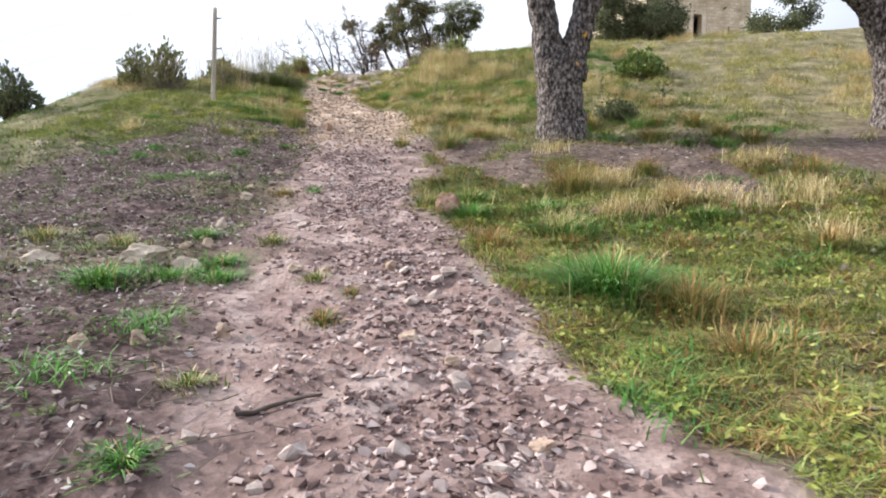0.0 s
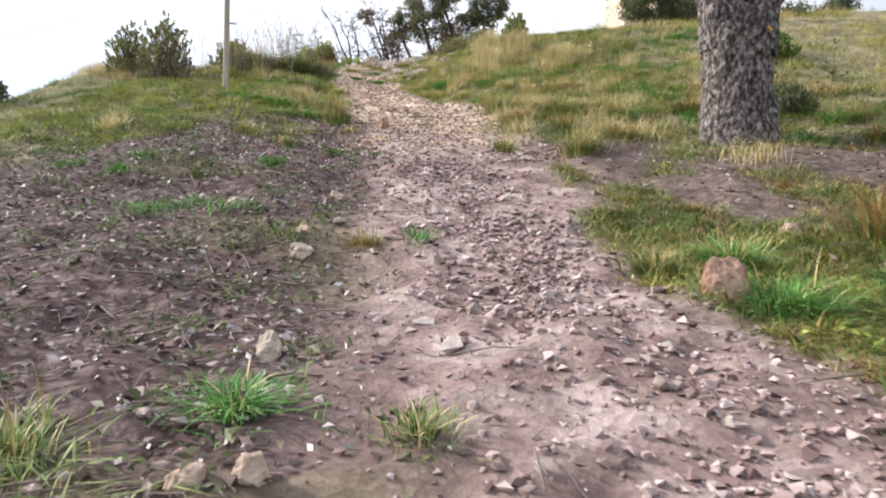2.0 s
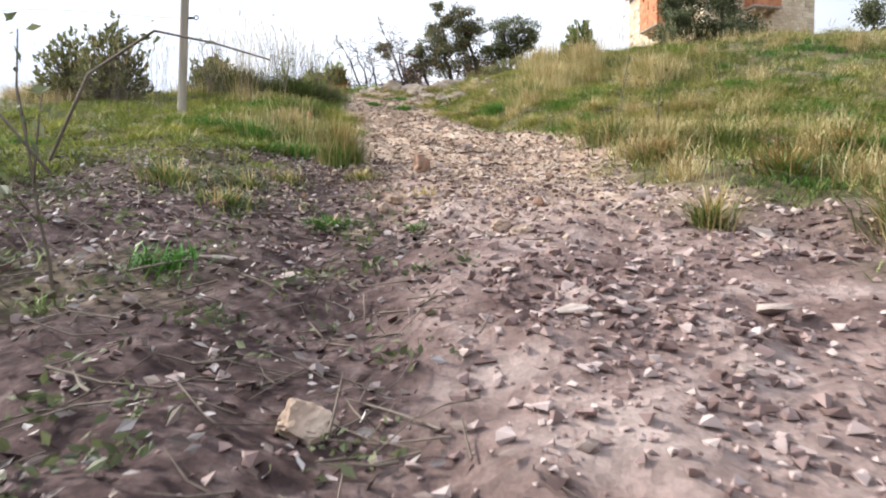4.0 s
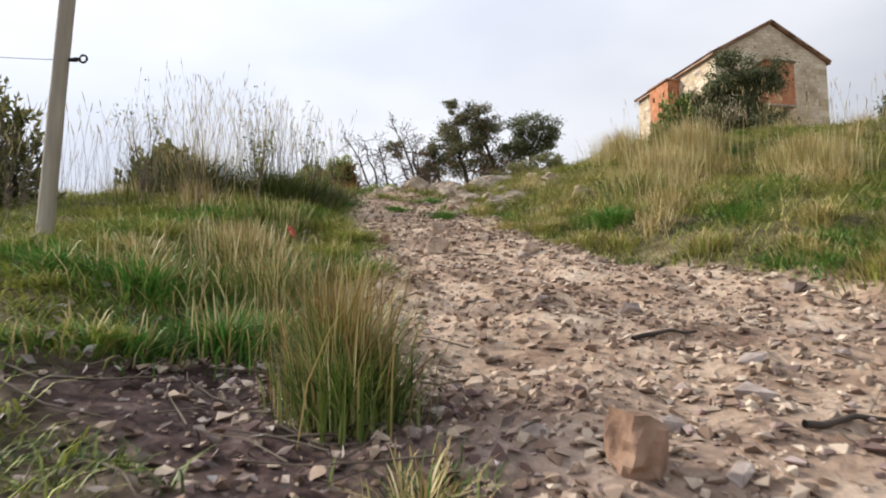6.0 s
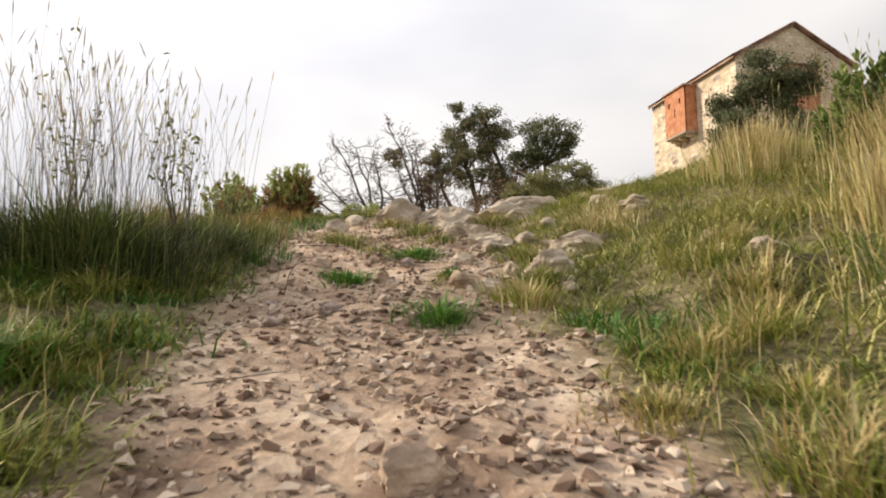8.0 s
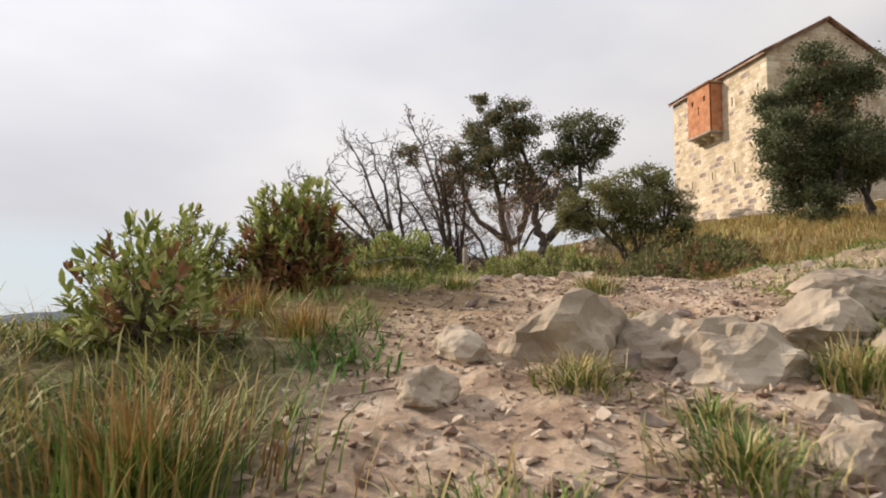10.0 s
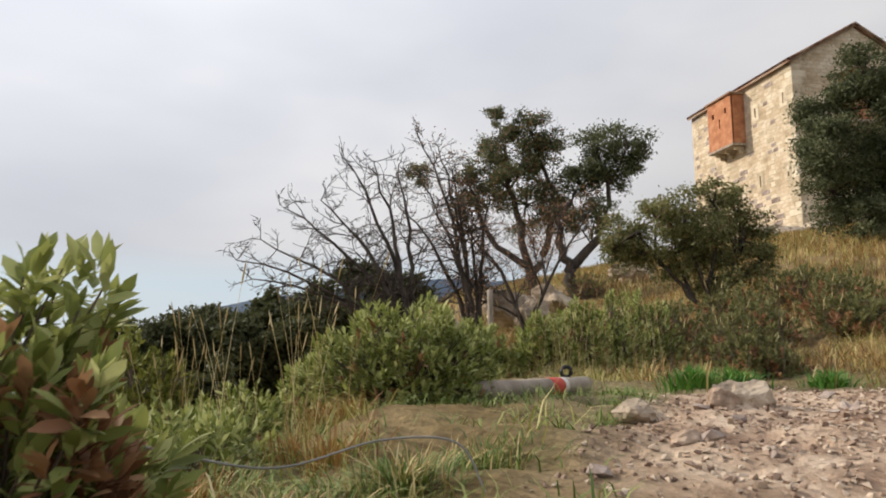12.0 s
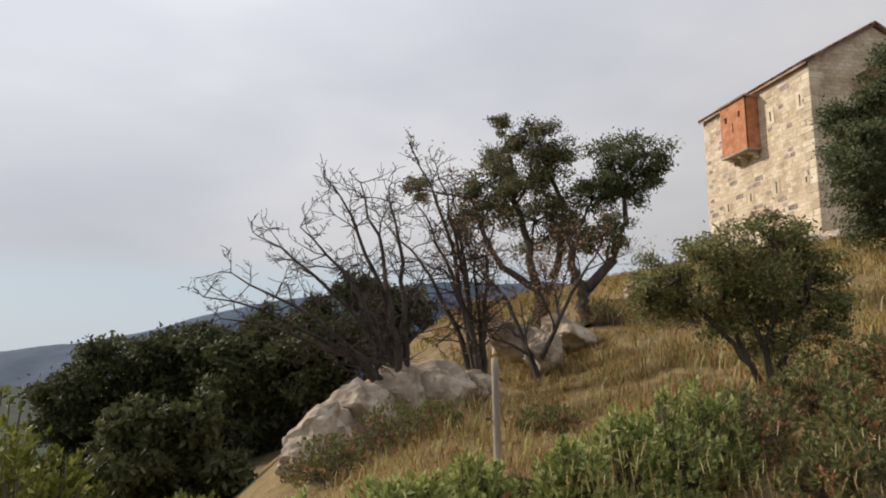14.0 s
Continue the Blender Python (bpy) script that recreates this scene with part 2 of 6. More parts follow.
def ground_material():
    """Bare soil on the trodden way, turf and litter beside it."""
    m = bpy.data.materials.new("hillside_ground")
    m.use_nodes = True
    t = m.node_tree
    b = t.nodes["Principled BSDF"]
    b.inputs["Roughness"].default_value, b.inputs["Specular IOR Level"].default_value = 0.95, 0.2
    co = t.nodes.new("ShaderNodeTexCoord")

    def noise_node(scale, detail=6, rough=0.6):
        n = t.nodes.new("ShaderNodeTexNoise")
        n.inputs["Scale"].default_value, n.inputs["Detail"].default_value, n.inputs["Roughness"].default_value = scale, detail, rough
        t.links.new(co.outputs["Object"], n.inputs["Vector"])
        return n.outputs[0]

    def mix(f, a, c, blend="MIX"):
        x = t.nodes.new("ShaderNodeMixRGB")
        x.blend_type = blend
        for i, v in enumerate((f, a, c)):
            if isinstance(v, (int, float)):
                x.inputs[i].default_value = v
            elif isinstance(v, tuple):
                x.inputs[i].default_value = (*v, 1)
            else:
                t.links.new(v, x.inputs[i])
        return x.outputs[0]

    def att(name):
        a = t.nodes.new("ShaderNodeAttribute")
        a.attribute_name = name
        return a.outputs["Fac"]

    def ramped(v, stops):
        r = ramp_of(t, stops)
        t.links.new(v, r.inputs[0])
        return r.outputs[0]

    red = ramped(noise_node(2.2), [(0.3, (0.11, 0.069, 0.060)), (0.5, (0.25, 0.174, 0.150)), (0.7, (0.44, 0.345, 0.305))])
    tan = ramped(noise_node(2.6), [(0.3, (0.22, 0.14, 0.096)), (0.5, (0.44, 0.32, 0.228)), (0.7, (0.64, 0.515, 0.395))])
    soil = mix(att("upper"), red, tan)
    # thatch colour; its fine dark noise stands in for shaded gaps between blades
    turf = ramped(mix(0.5, noise_node(1.6), noise_node(13, 6, 0.7)), [(0.36, (0.05, 0.046, 0.022)), (0.5, (0.16, 0.135, 0.068)), (0.64, (0.34, 0.28, 0.165))])
    litter = ramped(noise_node(9), [(0.3, (0.034, 0.020, 0.018)), (0.5, (0.085, 0.053, 0.048)), (0.7, (0.20, 0.145, 0.132))])
    col = mix(att("litter"), soil, litter)
    col = mix(att("turf"), col, turf)
    rusty = ramped(noise_node(2.0), [(0.3, (0.12, 0.075, 0.03)), (0.5, (0.21, 0.14, 0.06)), (0.7, (0.30, 0.22, 0.11))])
    col = mix(att("rusty"), col, rusty)
    woods = ramped(noise_node(0.06), [(0.3, (0.022, 0.032, 0.022)), (0.7, (0.045, 0.058, 0.036))])
    col = mix(att("woods"), col, woods)
    vor = t.nodes.new("ShaderNodeTexVoronoi")
    vor.inputs["Scale"].default_value = 22
    t.links.new(co.outputs["Object"], vor.inputs["Vector"])
    speck = ramped(vor.outputs["Color"], [(0.2, (0.35, 0.35, 0.35)), (0.8, (0.66, 0.66, 0.66))])
    col = mix(0.5, col, speck, "OVERLAY")
    col = mix(0.35, col, noise_node(70, 3), "OVERLAY")
    t.links.new(col, b.inputs["Base Color"])
    h = mix(0.4, noise_node(24, 9, 0.75), vor.outputs["Distance"])
    bp = t.nodes.new("ShaderNodeBump")
    bp.inputs["Strength"].default_value, bp.inputs["Distance"].default_value = 0.8, 0.045
    t.links.new(h, bp.inputs["Height"])
    t.links.new(bp.outputs[0], b.inputs["Normal"])
    return m


M_GROUND = ground_material()


# ---- mesh helpers ----
def mesh_np(name, verts, faces, mats, smooth=True, index=None):
    """A mesh from arrays: verts (n, 3), faces a list of (m, k) index arrays."""
    me = bpy.data.meshes.new(name)
    verts = np.asarray(verts, np.float32)
    loops = np.concatenate([np.asarray(f, np.int32).ravel() for f in faces])
    sizes = np.concatenate([np.full(len(f), f.shape[1], np.int32) for f in faces])
    starts = np.concatenate([[0], np.cumsum(sizes)[:-1]]).astype(np.int32)
    me.vertices.add(len(verts))
    me.vertices.foreach_set("co", verts.ravel())
    me.loops.add(len(loops))
    me.loops.foreach_set("vertex_index", loops)
    me.polygons.add(len(sizes))
    me.polygons.foreach_set("loop_start", starts)
    if index is not None:
        me.polygons.foreach_set("material_index", np.asarray(index, np.int32))
    me.polygons.foreach_set("use_smooth", np.full(len(sizes), smooth))
    me.update(calc_edges=True)
    for m in (mats if isinstance(mats, (list, tuple)) else [mats]):
        me.materials.append(m)
    return me


def from_bm(name, bm, mat, smooth=False):
    me = bpy.data.meshes.new(name)
    bm.to_mesh(me)
    bm.free()
    me.materials.append(mat)
    if smooth:
        me.polygons.foreach_set("use_smooth", np.full(len(me.polygons), True))
    return me


def part(name, me, parent=None, label=""):
    """One mesh object under a thing or a part."""
    ob = new(name, me)
    ob.parent = parent
    return tagged(ob, label)


def thing(name, place, label, category, group="", kind="", me=None):
    ob = new(name, me)
    ob.location = place
    return tagged(ob, label, category, group, kind)


def tubes(lines, sides=6):
    """Verts and quads for tapered tubes: lines is a list of (points, radii)."""
    vs, fs, o = [], [], 0
    ang = np.arange(sides) * 2 * np.pi / sides
    for pts, rad in lines:
        pts, rad = np.asarray(pts, float), np.asarray(rad, float)
        n = len(pts)
        tan = np.gradient(pts, axis=0)
        tan /= np.linalg.norm(tan, axis=1, keepdims=True) + 1e-9
        ref = np.where(np.abs(tan[:, 2:3]) > 0.9, [[1.0, 0, 0]], [[0, 0, 1.0]])
        a = np.cross(tan, ref)
        a /= np.linalg.norm(a, axis=1, keepdims=True) + 1e-9
        b = np.cross(tan, a)
        ring = pts[:, None] + rad[:, None, None] * (np.cos(ang)[None, :, None] * a[:, None] + np.sin(ang)[None, :, None] * b[:, None])
        vs.append(ring.reshape(-1, 3))
        i, j = np.meshgrid(np.arange(n - 1), np.arange(sides), indexing="ij")
        k = (j + 1) % sides
        fs.append(np.stack([i * sides + j, i * sides + k, (i + 1) * sides + k, (i + 1) * sides + j], -1).reshape(-1, 4) + o)
        o += n * sides
    return np.concatenate(vs), [np.concatenate(fs)]


def smooth_interp(q, k, v):
    q, k, v = np.asarray(q, float), np.asarray(k, float), np.asarray(v, float)
    d = np.gradient(v, k)
    i = np.clip(np.searchsorted(k, q) - 1, 0, len(k) - 2)
    h = k[i + 1] - k[i]
    t = np.clip((q - k[i]) / h, 0, 1)
    return (2 * t**3 - 3 * t**2 + 1) * v[i] + (t**3 - 2 * t**2 + t) * h * d[i] + (3 * t**2 - 2 * t**3) * v[i + 1] + (t**3 - t**2) * h * d[i + 1]


def sstep(a, b, x):
    t = np.clip((x - a) / (b - a), 0, 1)
    return t * t * (3 - 2 * t)


def vnoise(x, y, scale, seed=0):
    """Smooth value noise in about -1 to 1."""
    x, y = np.asarray(x, float) * scale + 37.7 * seed, np.asarray(y, float) * scale - 11.3 * seed
    i, j = np.floor(x).astype(np.int64), np.floor(y).astype(np.int64)
    u, v = x - i, y - j
    u, v = u * u * (3 - 2 * u), v * v * (3 - 2 * v)

    def h(a, b):
        n = (a * 374761393 + b * 668265263 + seed * 974711) & 0x7FFFFFFF
        n = ((n ^ (n >> 13)) * 1274126177) & 0x7FFFFFFF
        return (n ^ (n >> 16)) % 65536 / 32767.5 - 1

    return (h(i, j) * (1 - u) + h(i + 1, j) * u) * (1 - v) + (h(i, j + 1) * (1 - u) + h(i + 1, j + 1) * u) * v


# ---- the hillside ----
KY = [-400, -60, -10, 0, 5, 8, 10, 13, 16.5, 18, 21.3, 23.5, 25.8, 28, 32, 35, 42, 55, 70, 90, 112, 140, 200, 400]
KZ = [-30, -5.5, -.9, .2, .88, 1.32, 1.62, 2.3, 2.98, 3.3, 4.17, 4.72, 5.3, 5.9, 6.5, 6.5, 6.2, 6.8, 9.0, 11, 12.8, 11, -5, -60]
PX_Y = [-10, 0, 5, 9, 13, 17, 21, 25.8, 28, 32, 36, 60]
PX_X = [1.5, .4, -.4, -.95, -1.7, -2.5, -3.1, -3.9, -4.1, -3.2, -2.0, 2]


def path_x(y):
    return smooth_interp(y, PX_Y, PX_X)


def base_height(x, y):
    x, y = np.asarray(x, float), np.asarray(y, float)
    d = x - path_x(y)
    z = smooth_interp(y, KY, KZ)
    r = np.clip(d - 1.2, 0, None)
    near = sstep(11, 24, y)
    z = z + (0.05 + 0.045 * near + 0.13 * sstep(45, 90, y)) * 45 * (1 - np.exp(-r / 45)) + 0.15 * sstep(1.2, 2.2, d) * near
    left = np.clip(-d - 1.5, 0, None)
    edge = np.clip(smooth_interp(y, [-50, 28, 30, 34, 40, 46, 200], [-6, -5.8, -5.5, -5.4, -6, -6, -6]) - x, 0, None)
    drop = sstep(24, 34, y)
    z = z + 0.3 * sstep(1.2, 3, -d) * sstep(10, 20, y) * (1 - drop)
    z = z - (np.clip(left - 6, 0, None) * 0.35 * (1 - drop) + edge * 0.36 * drop)
    z = z + 0.4 * sstep(2.0, 5.0, d) * sstep(23, 27, y) * (1 - sstep(31, 38, y))
    # the slope steepens on the valley side and swells again under the shrubs above
    z = z - 0.5 * np.clip(edge - 4, 0, 11) * drop + 1.25 * sstep(-3.8, 1.5, x) * sstep(35, 44, y)
    rut = smooth_interp(y, [9, 12, 13.4, 16, 20], [-2.4, -2.75, -3.03, -3.28, -3.3])
    z = z - 0.12 * np.exp(-(((x - rut) / 0.5) ** 2)) * sstep(10, 12, y) * (1 - sstep(15.3, 17, y))
    return np.maximum(z, -60)


def height(x, y):
    x, y = np.asarray(x, float), np.asarray(y, float)
    near = 1 - sstep(60, 200, np.abs(x) + np.abs(y - 20))
    z = base_height(x, y)
    d = np.abs(x - path_x(y))
    z = z + 0.07 * vnoise(x, y, 0.9, 1) * near * sstep(0.3, 2, d) + 0.035 * vnoise(x, y, 2.3, 2) * near
    return z + 0.028 * vnoise(x, y, 5.0, 3) * near + 0.016 * vnoise(x, y, 10, 4) * near


EDGE_Y = [0, 3, 3.6, 4.6, 5.5, 7, 9, 10.5, 12, 14, 16, 17.3, 18.3, 19.2, 20.3, 21.2, 22, 23, 25, 26.5, 28, 60]
RIGHT_D = [1.3, 1.08, .87, .72, .64, .58, .5, .56, .9, 1.3, 1.5, 1.85, 2.0, 1.7, .95, .6, .5, .5, .8, 1.0, 1.2, 1.2]
LEFT_D = [3, 3, 3, 3, 3, 3, 3, 3, 3, 3, 2.9, 1.9, 1.3, .9, .85, .95, 1.25, 1.3, 1.5, 1.5, 1.3, 1.2]


def turf_at(x, y):
    """0 on bare soil, 1 on grass."""
    d = x - path_x(y) + 0.16 * vnoise(x, y, 0.8, 5) + 0.12 * vnoise(x, y, 2.6, 6)
    right_edge = smooth_interp(y, EDGE_Y, RIGHT_D)
    right = sstep(right_edge - 0.12, right_edge + 0.3, d)
    # under the oak the turf breaks up into litter
    open_soil = sstep(9.5, 11, y) * (1 - sstep(14.5, 16.5, y)) * (1 - sstep(2.4, 3.4, d))
    right = right * (1 - 0.85 * open_soil * sstep(-0.45, 0.1, vnoise(x, y, 0.9, 14)))
    top = sstep(29, 31, y) * (1 - sstep(34, 35, y))
    right = right * (1 - 0.75 * top * (1 - sstep(3.2, 4.2, d)))
    right = right * (1 - 0.85 * sstep(-0.1, 0.25, vnoise(x, y, 0.55, 13)) * sstep(1.9, 2.7, d) * (1 - sstep(12, 15, y)))
    left_edge = smooth_interp(y, EDGE_Y, LEFT_D)
    wide = sstep(-0.5, 0.7, y - smooth_interp(-x, [3.4, 4.1, 4.5, 5.5, 6.2, 7.1, 10, 20], [19.3, 18.6, 17.3, 15.8, 13.4, 11.4, 9.5, 8]) + 0.7 * vnoise(x, y, 0.9, 15))
    left_far = np.maximum(sstep(left_edge - 0.1, left_edge + 0.35, -d) * sstep(16.5, 18.5, y), wide * sstep(0.8, 1.3, -d))
    patches = sstep(0.25, 0.5, vnoise(x, y, 0.8, 7)) * sstep(0.9, 1.5, np.abs(d)) * 0.45
    crest = sstep(23.5, 25, y) * (1 - sstep(29, 30, y)) * sstep(0.15, 0.5, vnoise(x, y, 1.1, 9)) * sstep(-0.2, 0.5, d)
    back = sstep(34.2, 35.2, y)
    return np.clip(np.maximum.reduce([right, left_far, patches, crest, back]), 0, 1)


def litter_at(x, y):
    d = x - path_x(y) + 0.4 * vnoise(x, y, 0.7, 8)
    # widens the litter over dark maroon soil, painting in the foreground shade too
    shade_soil = sstep(10, 11.5, y) * (1 - sstep(17.4, 19.0, y))
    return np.clip(sstep(1.0 - 0.7 * shade_soil, 1.9 - 0.7 * shade_soil, -d) * (1 - sstep(17.6, 19.4, y)) + 0.9 * sstep(1.3, 2.2, d) * (1 - sstep(14, 16, y)), 0, 1)


def graded(a, b, step, far, grow=1.22):
    mid = np.arange(a, b + step / 2, step)
    lo, hi, s = [a], [b], step
    while lo[-1] > -far:
        s *= grow
        lo.append(lo[-1] - s)
    s = step
    while hi[-1] < far:
        s *= grow
        hi.append(hi[-1] + s)
    return np.concatenate([lo[:0:-1], mid, hi[1:]])


def build_ground():
    gx, gy = graded(-8, 5, 0.07, 2600), graded(1.5, 35, 0.07, 2600)
    x, y = np.meshgrid(gx, gy)
    z = height(x, y)
    v = np.stack([x, y, z], -1).reshape(-1, 3)
    n, m = len(gx), len(gy)
    i, j = np.meshgrid(np.arange(m - 1), np.arange(n - 1), indexing="ij")
    f = np.stack([i * n + j, i * n + j + 1, (i + 1) * n + j + 1, (i + 1) * n + j], -1).reshape(-1, 4)
    me = mesh_np("ground", v, [f], M_GROUND)
    fx, fy = x.ravel(), y.ravel()
    for name, vals in (("turf", turf_at(fx, fy)), ("litter", litter_at(fx, fy)), ("upper", sstep(13, 18.5, fy + 1.5 * vnoise(fx, fy, 0.5, 11))), ("rusty", np.clip(0.75 * sstep(34, 40, fy + 2 * vnoise(fx, fy, 0.4, 12)) + 0.7 * sstep(27.5, 29.5, fy) * (1 - sstep(-5, -3.6, fx)), 0, 0.85)), ("woods", np.maximum(sstep(14, 24, -fx - 4) * sstep(30, 50, fy), sstep(150, 260, np.hypot(fx, fy))))):
        a = me.attributes.new(name, "FLOAT", "POINT")
        a.data.foreach_set("value", vals.astype(np.float32))
    ob = new("ground", me)
    return tagged(ob, "stony hillside of reddish soil, turf and a trodden footpath", "ground", kind="structure")


ground = build_ground()


def gz(x, y):
    return float(height(x, y))


# ---- far hills ----
def build_hills():
    xs = np.linspace(-3000, 1500, 120)
    crest = smooth_interp(xs, [-3000, -1500, -1000, -770, -530, -330, -120, 150, 500, 900, 1500], [-45, -25, 14, 40, 98, 125, 142, 138, 120, 80, 40])
    crest = crest + 5 * vnoise(xs, xs * 0, 0.012, 21) + 2 * vnoise(xs, xs * 0, 0.04, 22)
    rows = []
    for k, (yy, f) in enumerate([(1250, -0.6), (1330, 0.25), (1420, 0.7), (1500, 1.0), (1700, 0.4)]):
        zz = -60 + (crest + 60) * max(f, 0) if f > 0 else np.full_like(xs, -70)
        rows.append(np.stack([xs, np.full_like(xs, yy) + 20 * vnoise(xs, xs * 0 + k, 0.01, 23), zz + (4 * vnoise(xs, xs * 0 + 3 * k, 0.02, 24) if 0 < f < 1 else 0)], -1))
    v = np.concatenate(rows)
    n, m = len(xs), len(rows)
    i, j = np.meshgrid(np.arange(m - 1), np.arange(n - 1), indexing="ij")
    f = np.stack([i * n + j, i * n + j + 1, (i + 1) * n + j + 1, (i + 1) * n + j], -1).reshape(-1, 4)
    tagged(new("backdrop", mesh_np("backdrop", v, [f], M_HILL)), "wooded mountain ridge far across the valley, painted haze blue", "mountain", kind="structure")


build_hills()


# ---- the fortified tower ----
TC, TU, TV = Vector((33.58, 110.24, 0)), Vector((-0.2411, 0.9705, 0)), Vector((0.9705, 0.2411, 0))
T_LEN, T_WID, T_BASE, T_EAVE, T_PEAK = 22.2, 18.6, 15.0, 41.0, 46.2


def wall_mesh(name, length, z0, z1, holes, thick, mat, gable=0.0, reveal=None):
    """A wall in its own plane: x along, y inwards, z up, with openings right through it. holes: (x0, x1, z0, z1)."""
    xs = sorted({0.0, length, *[h[0] for h in holes], *[h[1] for h in holes]})
    zs = sorted({z0, z1, *[h[2] for h in holes], *[h[3] for h in holes]})
    bm = bmesh.new()
    uv = bm.loops.layers.uv.new("uv")

    def quad(pts, uvs):
        f = bm.faces.new([bm.verts.new(p) for p in pts])
        for lp, c in zip(f.loops, uvs):
            lp[uv].uv = c

    for xa, xb in zip(xs, xs[1:]):
        for za, zb in zip(zs, zs[1:]):
            cx, cz = (xa + xb) / 2, (za + zb) / 2
            if any(h[0] < cx < h[1] and h[2] < cz < h[3] for h in holes):
                continue
            quad([(xa, 0, za), (xb, 0, za), (xb, 0, zb), (xa, 0, zb)], [(xa, za), (xb, za), (xb, zb), (xa, zb)])
            quad([(xb, thick, za), (xa, thick, za), (xa, thick, zb), (xb, thick, zb)], [(xb, za), (xa, za), (xa, zb), (xb, zb)])
    for xa, xb, za, zb in holes:
        for p, q in (((xa, za), (xb, za)), ((xb, za), (xb, zb)), ((xb, zb), (xa, zb)), ((xa, zb), (xa, za))):
            quad([(p[0], 0, p[1]), (p[0], thick, p[1]), (q[0], thick, q[1]), (q[0], 0, q[1])], [(0, p[1]), (thick, p[1]), (thick, q[1]), (0, q[1])])
    if gable:
        mid = length / 2
        for yy, order in ((0, 1), (thick, -1)):
            pts = [(0, yy, z1), (length, yy, z1), (mid, yy, z1 + gable)][::order]
            f = bm.faces.new([bm.verts.new(p) for p in pts])
            for lp in f.loops:
                lp[uv].uv = (lp.vert.co.x, lp.vert.co.z)
    quad([(0, 0, z1), (length, 0, z1), (length, thick, z1), (0, thick, z1)] if not gable else [(0, thick, z0), (0, thick, z1), (0, 0, z1), (0, 0, z0)], [(0, 0), (1, 0), (1, 1), (0, 1)])
    return from_bm(name, bm, mat)


def box_bm(x0, x1, y0, y1, z0, z1, bevel=0.0):
    bm = bmesh.new()
    bmesh.ops.create_cube(bm, size=1)
    bmesh.ops.scale(bm, vec=(x1 - x0, y1 - y0, z1 - z0), verts=bm.verts)
    bmesh.ops.translate(bm, vec=((x0 + x1) / 2, (y0 + y1) / 2, (z0 + z1) / 2), verts=bm.verts)
    if bevel:
        bmesh.ops.bevel(bm, geom=bm.edges[:], offset=bevel, segments=1, affect="EDGES")
    return bm


def plane_matrix(origin, along):
    """Local x along the wall, y into the building, z up."""
    along = along.normalized()
    inward = Vector((-along.y, along.x, 0))
    return Matrix.Translation(origin) @ Matrix((along, inward, (0, 0, 1))).transposed().to_4x4()


def slit(x, z0, z1, w=0.28):
    return (x - w / 2, x + w / 2, z0, z1)


